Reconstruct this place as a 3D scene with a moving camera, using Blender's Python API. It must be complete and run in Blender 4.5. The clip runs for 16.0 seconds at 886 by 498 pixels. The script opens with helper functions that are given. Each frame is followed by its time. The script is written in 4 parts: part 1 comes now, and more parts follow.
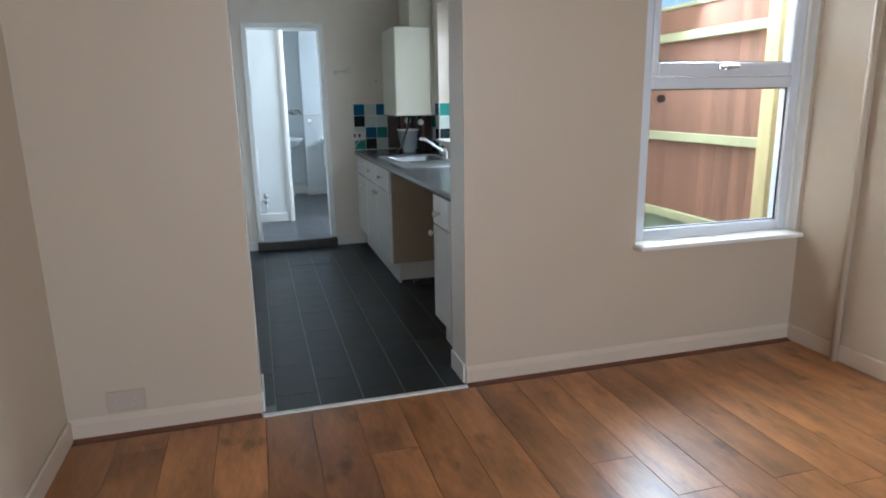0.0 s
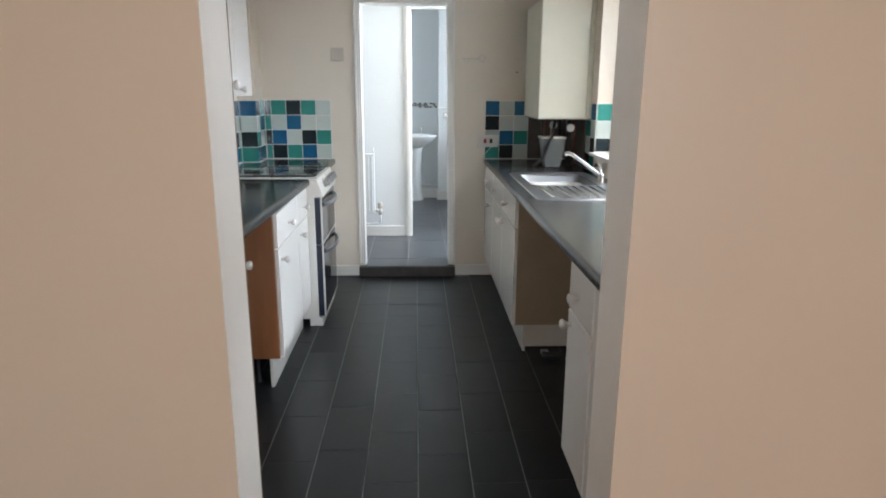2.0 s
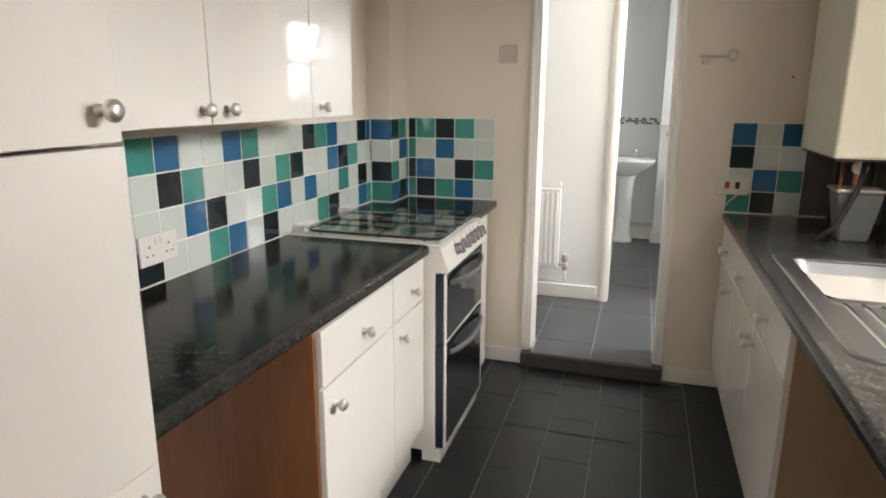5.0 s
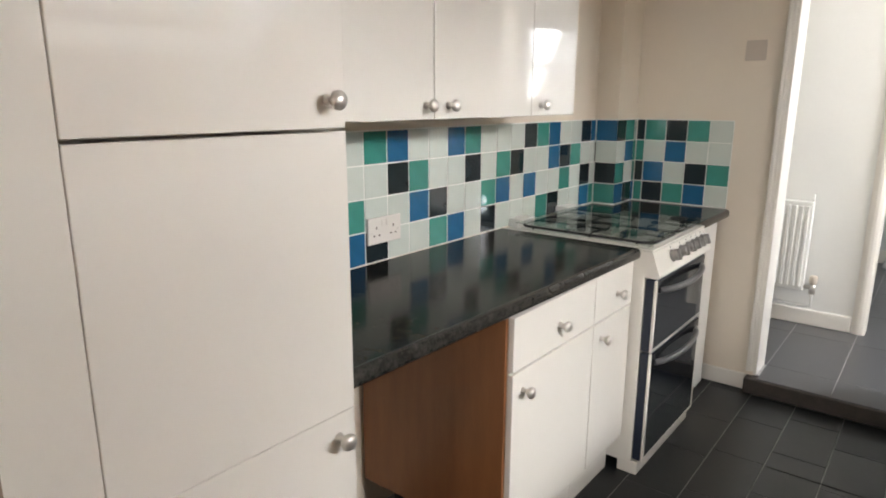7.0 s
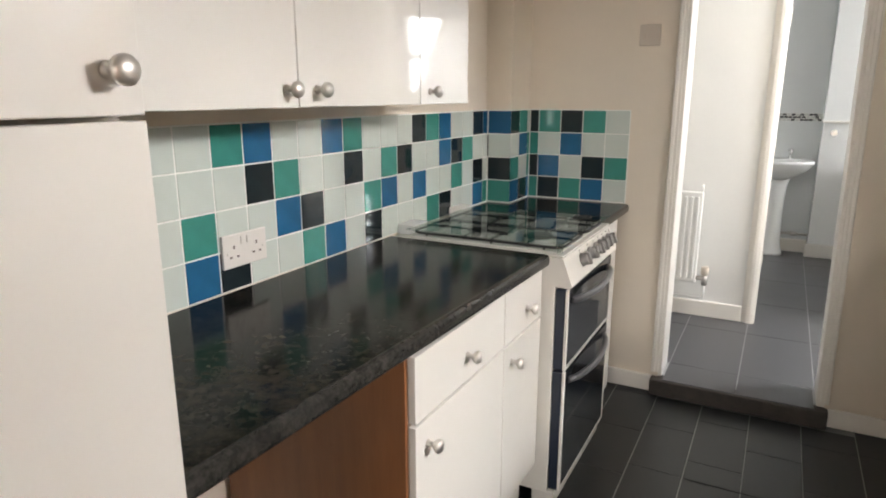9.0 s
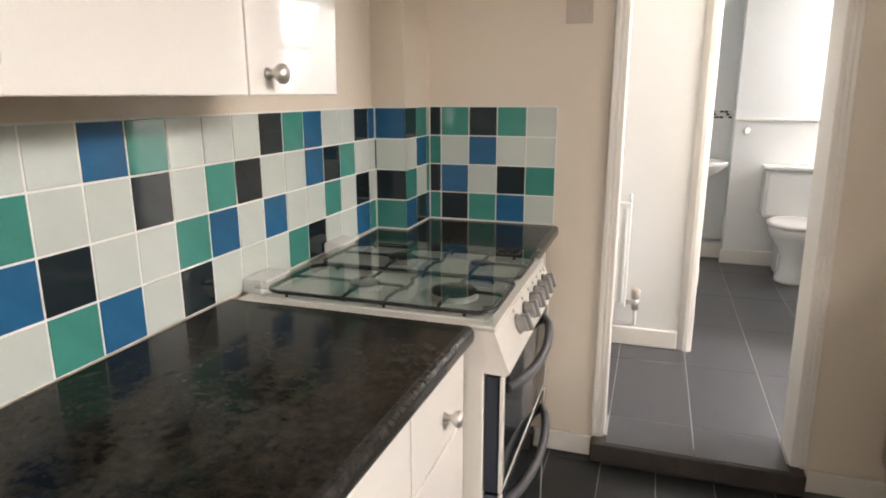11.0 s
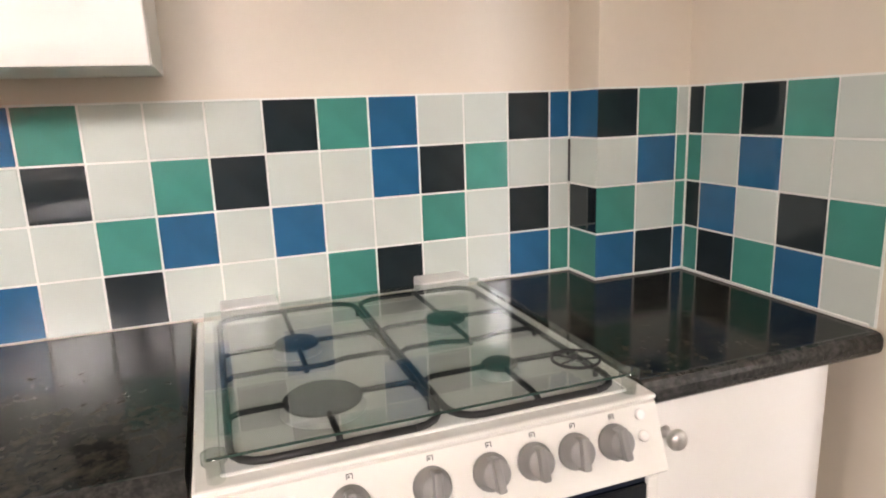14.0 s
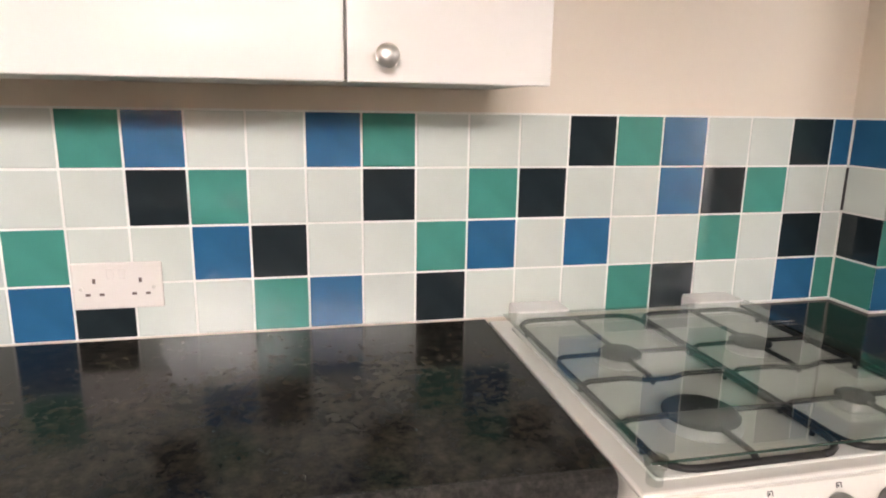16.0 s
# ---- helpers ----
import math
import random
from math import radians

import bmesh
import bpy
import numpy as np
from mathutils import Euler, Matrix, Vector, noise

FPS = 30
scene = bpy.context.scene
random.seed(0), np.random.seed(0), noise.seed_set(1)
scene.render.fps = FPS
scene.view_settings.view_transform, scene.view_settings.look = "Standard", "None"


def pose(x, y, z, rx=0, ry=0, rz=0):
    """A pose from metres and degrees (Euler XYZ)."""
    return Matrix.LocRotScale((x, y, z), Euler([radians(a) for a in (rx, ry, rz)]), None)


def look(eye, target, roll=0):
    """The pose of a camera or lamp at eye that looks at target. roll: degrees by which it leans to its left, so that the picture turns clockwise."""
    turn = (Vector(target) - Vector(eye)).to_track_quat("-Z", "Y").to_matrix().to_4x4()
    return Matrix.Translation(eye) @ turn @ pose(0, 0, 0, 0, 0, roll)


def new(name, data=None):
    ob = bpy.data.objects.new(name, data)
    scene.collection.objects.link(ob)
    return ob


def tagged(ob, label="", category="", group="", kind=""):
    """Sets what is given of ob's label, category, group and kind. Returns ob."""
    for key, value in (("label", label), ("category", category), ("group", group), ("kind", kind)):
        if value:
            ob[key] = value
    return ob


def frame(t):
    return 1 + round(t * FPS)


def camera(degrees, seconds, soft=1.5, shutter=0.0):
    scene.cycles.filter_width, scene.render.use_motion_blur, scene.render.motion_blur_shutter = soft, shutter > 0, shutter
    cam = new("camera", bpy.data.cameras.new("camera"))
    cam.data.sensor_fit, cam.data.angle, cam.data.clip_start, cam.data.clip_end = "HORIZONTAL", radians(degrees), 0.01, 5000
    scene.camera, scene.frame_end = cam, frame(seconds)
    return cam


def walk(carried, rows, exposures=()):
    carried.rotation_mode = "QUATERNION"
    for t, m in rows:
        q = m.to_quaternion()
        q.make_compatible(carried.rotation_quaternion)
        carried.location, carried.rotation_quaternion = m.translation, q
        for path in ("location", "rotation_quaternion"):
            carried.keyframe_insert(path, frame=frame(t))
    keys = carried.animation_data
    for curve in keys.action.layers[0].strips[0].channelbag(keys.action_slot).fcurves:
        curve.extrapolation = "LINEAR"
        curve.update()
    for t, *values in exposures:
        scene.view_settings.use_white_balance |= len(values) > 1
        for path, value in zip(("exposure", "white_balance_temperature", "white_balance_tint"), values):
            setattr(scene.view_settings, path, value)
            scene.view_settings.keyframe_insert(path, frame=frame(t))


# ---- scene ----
cam = camera(69.6, 16.0, soft=1.9)
PATH = [
    (0, (0.156, 0.106, 1.332), (0.694, 1.977, 0.874), -1.0),
    (0.5, (0.259, 0.376, 1.367), (0.587, 2.293, 0.9), 0.0),
    (1, (0.351, 0.679, 1.381), (0.702, 2.591, 0.91), 0.4),
    (1.5, (0.453, 1.014, 1.377), (0.636, 2.943, 0.882), 0.1),
    (2, (0.54, 1.382, 1.386), (0.622, 3.32, 0.897), 0.3),
    (2.5, (0.64, 1.724, 1.371), (0.576, 3.666, 0.897), -0.4),
    (3, (0.681, 1.939, 1.361), (0.46, 3.873, 0.902), -0.1),
    (5.5, (0.644, 2.923, 1.421), (-0.111, 4.714, 0.951), 0.0),
    (6, (0.715, 2.886, 1.4), (-0.278, 4.562, 0.946), -0.2),
    (6.5, (0.734, 2.881, 1.391), (-0.406, 4.461, 0.939), -0.3),
    (7, (0.746, 2.846, 1.394), (-0.462, 4.373, 0.937), 0.2),
    (7.5, (0.721, 2.878, 1.369), (-0.382, 4.479, 0.901), 0.4),
    (8, (0.698, 2.907, 1.374), (-0.283, 4.586, 0.906), 0.2),
    (10.3, (0.262, 3.64, 1.358), (-0.539, 5.408, 0.876), 0.2),
    (10.5, (0.241, 3.708, 1.362), (-0.488, 5.506, 0.878), 0.5),
    (11, (0.26, 3.815, 1.343), (-0.351, 5.66, 0.871), -0.1),
    (11.5, (0.389, 4.043, 1.306), (-0.296, 5.859, 0.824), -0.9),
    (12, (0.472, 4.276, 1.264), (-0.333, 6.043, 0.784), -1.0),
    (12.5, (0.528, 4.567, 1.306), (-0.693, 6.079, 0.834), -1.5),
    (13, (0.563, 4.801, 1.301), (-1.082, 5.843, 0.843), -1.6),
    (13.5, (0.619, 5.013, 1.28), (-1.222, 5.665, 0.848), -2.6),
    (14, (0.635, 5.056, 1.27), (-1.203, 5.717, 0.84), -2.1),
    (14.5, (0.618, 5.025, 1.277), (-1.243, 5.616, 0.849), -1.9),
    (15, (0.623, 4.957, 1.284), (-1.286, 5.369, 0.851), -1.2),
    (15.5, (0.573, 4.844, 1.294), (-1.344, 5.214, 0.86), -0.3),
    (16, (0.559, 4.635, 1.307), (-1.348, 5.06, 0.878), 0.9),
]
EXPOSURES = [
    (0.0, 0.30, 5250, 3), (0.3, 0.43, 5300, 3), (0.5, 0.55, 5350, 3), (1.0, 0.56, 5450, 4), (1.5, 0.58, 5500, 6), (2.0, 0.68, 5950, 9), (3.0, 0.62, 6400, 11),
    (5.5, 0.50, 7150, 14), (8.0, 0.43, 7050, 14), (10.5, 0.64, 7400, 17), (12.5, 0.65, 7600, 21), (13.2, 0.83, 7500, 22), (14.5, 0.94, 7500, 23), (16.0, 0.88, 7450, 23),
]
walk(cam, [(t, look(eye, target, roll)) for t, eye, target, roll in PATH], EXPOSURES)

# ---- light ----
world = bpy.data.worlds.new("sky")
scene.world = world
world.use_nodes = True
wn = world.node_tree.nodes
sky = wn.new("ShaderNodeTexSky")
sky.sky_type, sky.sun_disc = "NISHITA", False
sky.sun_elevation, sky.sun_rotation = radians(48), radians(120)
wn["Background"].inputs[1].default_value = 0.15
world.node_tree.links.new(sky.outputs[0], wn["Background"].inputs[0])
sun = new("sun", bpy.data.lights.new("sun", "SUN"))
sun.data.energy, sun.data.angle, sun.data.color = 1.2, radians(14), (1.0, 0.95, 0.88)
sun.matrix_world = look((0, 0, 0), (-0.58, 0.33, -0.743))


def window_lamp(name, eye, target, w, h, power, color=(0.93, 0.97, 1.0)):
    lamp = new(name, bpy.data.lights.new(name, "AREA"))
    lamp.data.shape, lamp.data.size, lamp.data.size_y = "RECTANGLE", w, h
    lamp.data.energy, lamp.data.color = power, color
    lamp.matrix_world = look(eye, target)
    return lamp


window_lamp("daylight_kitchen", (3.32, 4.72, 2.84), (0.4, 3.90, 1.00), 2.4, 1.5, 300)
window_lamp("window_kitchen", (1.90, 4.42, 1.78), (0.7, 4.42, 0.40), 1.10, 0.50, 4.6)
window_lamp("daylight_living", (2.65, 3.75, 2.50), (1.1, 1.3, 0.4), 1.5, 1.4, 172)
# added fill from an assumed front window behind the start, never in view
window_lamp("front_fill", (1.5, -2.52, 1.5), (-0.65, 0.9, 0.9), 1.3, 1.3, 68)
window_lamp("daylight_bath", (2.10, 8.70, 1.72), (1.0, 8.4, 1.1), 0.56, 0.80, 29, (0.84, 0.92, 1.0))
# added fill that brightens the hall from an unseen side opening
window_lamp("hall_fill", (1.95, 6.68, 1.92), (0.6, 6.68, 1.0), 0.6, 0.55, 42, (0.82, 0.91, 1.0))


# ---- materials ----
def material(name, base, rough=0.5, metal=0.0, var=0.06, scale=3.0, fine=60.0, bump=0.02, per_piece=0.0,
             coat=0.0, rvar=0.05, spec=0.5, stretch=(1, 1, 1)):
    """Principled surface with broad stains, fine grain and relief."""
    m = bpy.data.materials.new(name)
    m.use_nodes = True
    t, n = m.node_tree, m.node_tree.nodes
    b = n["Principled BSDF"]
    co = n.new("ShaderNodeTexCoord")
    mp = n.new("ShaderNodeMapping")
    mp.inputs["Scale"].default_value = stretch
    t.links.new(co.outputs["Object"], mp.inputs[0])
    broad, grain = n.new("ShaderNodeTexNoise"), n.new("ShaderNodeTexNoise")
    for tex, s, d in ((broad, scale, 3), (grain, fine, 4)):
        tex.inputs["Scale"].default_value, tex.inputs["Detail"].default_value = s, d
        t.links.new(mp.outputs[0], tex.inputs["Vector"])
    add = n.new("ShaderNodeMath")
    add.operation = "MULTIPLY_ADD"
    add.inputs[1].default_value = 0.35
    t.links.new(grain.outputs[0], add.inputs[0])
    t.links.new(broad.outputs[0], add.inputs[2])
    ramp = n.new("ShaderNodeMapRange")
    ramp.inputs["From Min"].default_value, ramp.inputs["From Max"].default_value = 0.35, 1.0
    ramp.inputs["To Min"].default_value, ramp.inputs["To Max"].default_value = 1 - var, 1 + var
    t.links.new(add.outputs[0], ramp.inputs[0])
    value = ramp.outputs[0]
    if per_piece:
        info = n.new("ShaderNodeObjectInfo")
        pr = n.new("ShaderNodeMapRange")
        pr.inputs["To Min"].default_value, pr.inputs["To Max"].default_value = 1 - per_piece, 1 + per_piece
        t.links.new(info.outputs["Random"], pr.inputs[0])
        mul = n.new("ShaderNodeMath")
        mul.operation = "MULTIPLY"
        t.links.new(value, mul.inputs[0])
        t.links.new(pr.outputs[0], mul.inputs[1])
        value = mul.outputs[0]
    mix = n.new("ShaderNodeVectorMath")
    mix.operation = "SCALE"
    mix.inputs[0].default_value = base
    t.links.new(value, mix.inputs["Scale"])
    t.links.new(mix.outputs[0], b.inputs["Base Color"])
    rr = n.new("ShaderNodeMapRange")
    rr.inputs["To Min"].default_value, rr.inputs["To Max"].default_value = max(rough - rvar, 0.02), min(rough + rvar, 1)
    t.links.new(broad.outputs[0], rr.inputs[0])
    t.links.new(rr.outputs[0], b.inputs["Roughness"])
    b.inputs["Metallic"].default_value = metal
    b.inputs["Coat Weight"].default_value = coat
    b.inputs["Coat Roughness"].default_value = 0.06
    b.inputs["Specular IOR Level"].default_value = spec
    if bump:
        bp = n.new("ShaderNodeBump")
        bp.inputs["Strength"].default_value, bp.inputs["Distance"].default_value = bump * 5, 0.002
        t.links.new(grain.outputs[0], bp.inputs["Height"])
        t.links.new(bp.outputs[0], b.inputs["Normal"])
    return m


def glass(name, tint=(1, 1, 1), rough=0.0, clear=0.85, gloss=0.75, facing=0.035):
    """Thin pane: mostly see-through, with a mirror gloss that grows at grazing angles."""
    m = bpy.data.materials.new(name)
    m.use_nodes = True
    t, n = m.node_tree, m.node_tree.nodes
    n.remove(n["Principled BSDF"])
    tr, gl, lw, mx = (n.new("ShaderNodeBsdfTransparent"), n.new("ShaderNodeBsdfGlossy"),
                      n.new("ShaderNodeLayerWeight"), n.new("ShaderNodeMixShader"))
    lw.inputs[0].default_value = 0.5
    pw, ad = n.new("ShaderNodeMath"), n.new("ShaderNodeMath")
    pw.operation, pw.inputs[1].default_value = "POWER", 4.5
    ad.operation, ad.inputs[1].default_value, ad.inputs[2].default_value = "MULTIPLY_ADD", gloss, facing
    t.links.new(lw.outputs["Facing"], pw.inputs[0])
    t.links.new(pw.outputs[0], ad.inputs[0])
    tr.inputs[0].default_value = (*[c * clear for c in tint], 1)
    gl.inputs[1].default_value = max(rough, 0.01)
    t.links.new(ad.outputs[0], mx.inputs[0])
    t.links.new(tr.outputs[0], mx.inputs[1])
    t.links.new(gl.outputs[0], mx.inputs[2])
    t.links.new(mx.outputs[0], n["Material Output"].inputs[0])
    return m


def laminate():
    """Oak laminate: long grain, darker knots, a tone for each plank."""
    m = material("oak_laminate", (0.37, 0.158, 0.053), rough=0.30, var=0.60, scale=2.2, fine=16, bump=0.006,
                 per_piece=0.22, stretch=(4, 0.9, 1), rvar=0.05)
    t, n = m.node_tree, m.node_tree.nodes
    b = n["Principled BSDF"]
    co = n.new("ShaderNodeTexCoord")
    mp = n.new("ShaderNodeMapping")
    mp.inputs["Scale"].default_value = (3.4, 2.0, 1)
    kn = n.new("ShaderNodeTexNoise")
    kn.inputs["Scale"].default_value, kn.inputs["Detail"].default_value = 2.3, 4
    cr = n.new("ShaderNodeMapRange")
    cr.inputs["From Min"].default_value, cr.inputs["From Max"].default_value = 0.58, 0.76
    cr.inputs["To Min"].default_value, cr.inputs["To Max"].default_value = 1.0, 0.30
    old = b.inputs["Base Color"].links[0].from_socket
    sc = n.new("ShaderNodeVectorMath")
    sc.operation = "SCALE"
    t.links.new(co.outputs["Object"], mp.inputs[0])
    t.links.new(mp.outputs[0], kn.inputs["Vector"])
    t.links.new(kn.outputs[0], cr.inputs[0])
    t.links.new(old, sc.inputs[0])
    t.links.new(cr.outputs[0], sc.inputs["Scale"])
    t.links.new(sc.outputs[0], b.inputs["Base Color"])
    return m


def speckled(name, dark, light, rough, scale=55.0, cut=(0.45, 0.63), spec=0.38):
    """Mottled stone-effect laminate."""
    m = material(name, dark, rough=rough, var=0.25, scale=9, fine=120, bump=0.004, rvar=0.03, spec=spec)
    t, n = m.node_tree, m.node_tree.nodes
    b = n["Principled BSDF"]
    co = n.new("ShaderNodeTexCoord")
    a, c = n.new("ShaderNodeTexNoise"), n.new("ShaderNodeTexNoise")
    a.inputs["Scale"].default_value, a.inputs["Detail"].default_value, a.inputs["Roughness"].default_value = scale, 6, 0.7
    c.inputs["Scale"].default_value, c.inputs["Detail"].default_value = scale / 3.5, 3
    for x in (a, c):
        t.links.new(co.outputs["Object"], x.inputs["Vector"])
    av = n.new("ShaderNodeMath")
    av.operation = "MULTIPLY_ADD"
    av.inputs[1].default_value = 0.68
    half = n.new("ShaderNodeMath")
    half.operation = "MULTIPLY"
    half.inputs[1].default_value = 0.32
    t.links.new(c.outputs[0], half.inputs[0])
    t.links.new(a.outputs[0], av.inputs[0])
    t.links.new(half.outputs[0], av.inputs[2])
    mr = n.new("ShaderNodeMapRange")
    mr.inputs["From Min"].default_value, mr.inputs["From Max"].default_value = cut
    t.links.new(av.outputs[0], mr.inputs[0])
    mix = n.new("ShaderNodeMix")
    mix.data_type = "RGBA"
    old = b.inputs["Base Color"].links[0].from_socket
    t.links.new(mr.outputs[0], mix.inputs[0])
    t.links.new(old, mix.inputs[6])
    mix.inputs[7].default_value = (*light, 1)
    t.links.new(mix.outputs[2], b.inputs["Base Color"])
    return m


M = dict(
    wall_beige=material("wall_paint_beige", (0.57, 0.465, 0.347), 0.42, var=0.03, scale=1.2, fine=45, bump=0.02),
    jamb=material("jamb_paint_white", (0.82, 0.79, 0.73), 0.4, var=0.03, scale=1.2, fine=45, bump=0.02),
    wall_cream=material("wall_paint_cream", (0.77, 0.685, 0.58), 0.45, var=0.03, scale=1.2, fine=45, bump=0.02),
    wall_white=material("wall_paint_white", (0.80, 0.80, 0.78), 0.5, var=0.03, scale=1.2, fine=45, bump=0.02),
    wall_grey=material("wall_paint_grey", (0.66, 0.68, 0.68), 0.5, var=0.03, scale=1.2, fine=45, bump=0.02),
    ceiling=material("ceiling_paint", (0.80, 0.78, 0.74), 0.8, var=0.02, scale=1.0, fine=50, bump=0.02),
    skirt=material("skirting_paint", (0.63, 0.515, 0.40), 0.35, var=0.03, scale=6, fine=40, bump=0.01),
    gloss_white=material("gloss_wood_paint", (0.81, 0.775, 0.72), 0.34, var=0.02, scale=3, fine=30, bump=0.0015),
    door_gloss=material("gloss_cabinet_door", (0.78, 0.755, 0.71), 0.055, var=0.015, scale=2, fine=30, bump=0.0015, rvar=0.02),
    carcass=material("cabinet_board", (0.72, 0.68, 0.62), 0.45, var=0.04, scale=5, fine=60, bump=0.01),
    brown=material("brown_side_panel", (0.255, 0.100, 0.037), 0.38, var=0.20, scale=4, fine=30, bump=0.01, stretch=(6, 6, 0.7)),
    beige_board=material("bare_chipboard", (0.36, 0.27, 0.18), 0.6, var=0.10, scale=5, fine=90, bump=0.02),
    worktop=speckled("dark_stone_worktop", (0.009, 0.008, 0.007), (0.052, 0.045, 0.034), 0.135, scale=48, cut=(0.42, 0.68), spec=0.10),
    # same stone, paler and rougher to carry the window's broad sheen
    worktop_sheen=speckled("stone_worktop_window_sheen", (0.022, 0.021, 0.021), (0.11, 0.105, 0.10), 0.21, scale=110, cut=(0.44, 0.64), spec=0.8),
    worktop_edge=speckled("dark_stone_worktop_edge", (0.018, 0.017, 0.016), (0.056, 0.053, 0.048), 0.20, scale=90, cut=(0.42, 0.66)),
    grout=material("white_grout", (0.84, 0.84, 0.80), 0.7, var=0.06, scale=8, fine=120, bump=0.03),
    t_light=material("tile_glaze_pale_green", (0.60, 0.655, 0.61), 0.06, var=0.03, scale=6, fine=14, bump=0.008, per_piece=0.03, rvar=0.02),
    t_green=material("tile_glaze_green", (0.048, 0.258, 0.215), 0.055, var=0.10, scale=10, fine=14, bump=0.008, per_piece=0.08, rvar=0.02),
    t_blue=material("tile_glaze_blue", (0.018, 0.118, 0.245), 0.055, var=0.10, scale=10, fine=14, bump=0.008, per_piece=0.08, rvar=0.02),
    t_dark=material("tile_glaze_charcoal", (0.016, 0.024, 0.028), 0.055, var=0.15, scale=10, fine=14, bump=0.008, per_piece=0.1, rvar=0.02),
    slate=material("black_slate_vinyl", (0.014, 0.0155, 0.017), 0.38, var=0.30, scale=9, fine=55, bump=0.02, per_piece=0.14, rvar=0.08),
    slate_joint=material("slate_joint", (0.24, 0.245, 0.24), 0.6, var=0.2, scale=12, fine=80, bump=0.02),
    hall_tile=material("grey_slate_floor_tile", (0.070, 0.069, 0.074), 0.30, var=0.14, scale=6, fine=55, bump=0.02, per_piece=0.05, rvar=0.06),
    hall_joint=material("pale_floor_joint", (0.40, 0.39, 0.38), 0.6, var=0.1, scale=12, fine=80, bump=0.02),
    oak=laminate(),
    hinge_white=material("white_plastic", (0.84, 0.83, 0.81), 0.45, var=0.02),
    joint_dark=material("laminate_joint", (0.13, 0.06, 0.03), 0.6),
    bead=material("red_brown_bead", (0.14, 0.05, 0.024), 0.6, var=0.2, scale=8),
    threshold=material("worn_dark_threshold", (0.055, 0.045, 0.037), 0.6, var=0.35, scale=14, fine=60, bump=0.04),
    steel=material("brushed_steel", (0.46, 0.46, 0.48), 0.33, metal=1.0, var=0.06, scale=6, fine=120, bump=0.004),
    # sink steel darkened for the bowl, to offset window glare inside it
    bowl_steel=material("darkened_bowl_steel", (0.24, 0.24, 0.25), 0.42, metal=1.0, var=0.10, scale=8, fine=120, bump=0.004),
    chrome=material("chrome", (0.78, 0.78, 0.78), 0.08, metal=1.0, var=0.03, bump=0),
    nickel=material("satin_nickel", (0.66, 0.63, 0.59), 0.36, metal=0.85, var=0.05, bump=0),
    enamel=material("white_enamel", (0.76, 0.735, 0.68), 0.16, var=0.03, scale=5, fine=40, bump=0.002, rvar=0.03),
    hob_enamel=material("hob_enamel", (0.66, 0.66, 0.62), 0.20, var=0.05, scale=5, fine=40, bump=0.002),
    iron=material("black_cast_iron", (0.012, 0.012, 0.012), 0.45, var=0.2, bump=0.03),
    burner=material("burner_cap", (0.010, 0.011, 0.011), 0.6, var=0.2, bump=0.02),
    burner_ring=material("burner_ring", (0.40, 0.40, 0.385), 0.5, metal=0.3, var=0.15, bump=0.02),
    knob_grey=material("grey_knob_plastic", (0.24, 0.23, 0.22), 0.35, var=0.08, bump=0.005),
    handle_grey=material("oven_handle_plastic", (0.085, 0.085, 0.09), 0.3, var=0.08, bump=0.003),
    oven_glass=material("black_oven_glass", (0.008, 0.010, 0.013), 0.05, var=0.05, bump=0, rvar=0.01),
    navy=material("dark_oven_door_edge", (0.012, 0.018, 0.035), 0.3, var=0.1, bump=0),
    lid_glass=glass("hob_lid_glass", (0.955, 0.985, 0.965), clear=0.90, gloss=0.42, facing=0.085),
    lid_edge=material("lid_glass_edge", (0.03, 0.06, 0.048), 0.2, bump=0),
    pane=glass("window_glass", clear=0.94),
    plastic=material("white_plastic", (0.78, 0.74, 0.70), 0.25, var=0.02, bump=0.002),
    upvc=material("white_upvc", (0.74, 0.76, 0.80), 0.22, var=0.02, bump=0.002),
    black=material("black_rubber", (0.01, 0.01, 0.01), 0.5, var=0.1, bump=0),
    switch_grey=material("aged_switch_plastic", (0.56, 0.49, 0.42), 0.4, var=0.03, bump=0.003),
    socket_beige=material("painted_socket", (0.50, 0.40, 0.315), 0.45, var=0.05, bump=0.005),
    switch_dark=material("dark_sticker", (0.07, 0.05, 0.045), 0.6, var=0.1, bump=0.003),
    red=material("red_plastic", (0.45, 0.03, 0.03), 0.3, var=0.05, bump=0),
    boiler=material("cream_boiler_casing", (0.64, 0.605, 0.49), 0.40, var=0.03, scale=2, fine=30, bump=0.003),
    copper=material("tarnished_copper", (0.30, 0.14, 0.08), 0.4, metal=0.8, var=0.25, scale=20, bump=0.02),
    dark_pipe=material("dark_pipe_lagging", (0.03, 0.028, 0.027), 0.7, var=0.25, bump=0.03),
    tub=material("pale_grey_plastic_tub", (0.17, 0.18, 0.18), 0.4, var=0.05, bump=0.005),
    ceramic=material("white_ceramic", (0.82, 0.82, 0.80), 0.10, var=0.01, bump=0, rvar=0.02),
    radiator=material("white_radiator_paint", (0.82, 0.82, 0.80), 0.3, var=0.02, bump=0.004),
    fence=material("brown_stained_fence_board", (0.25, 0.125, 0.078), 0.75, var=0.30, scale=4, fine=40, bump=0.05,
                   per_piece=0.16, stretch=(5, 5, 0.6)),
    rail=material("bare_fence_rail", (0.42, 0.42, 0.24), 0.75, var=0.15, scale=6, fine=50, bump=0.04),
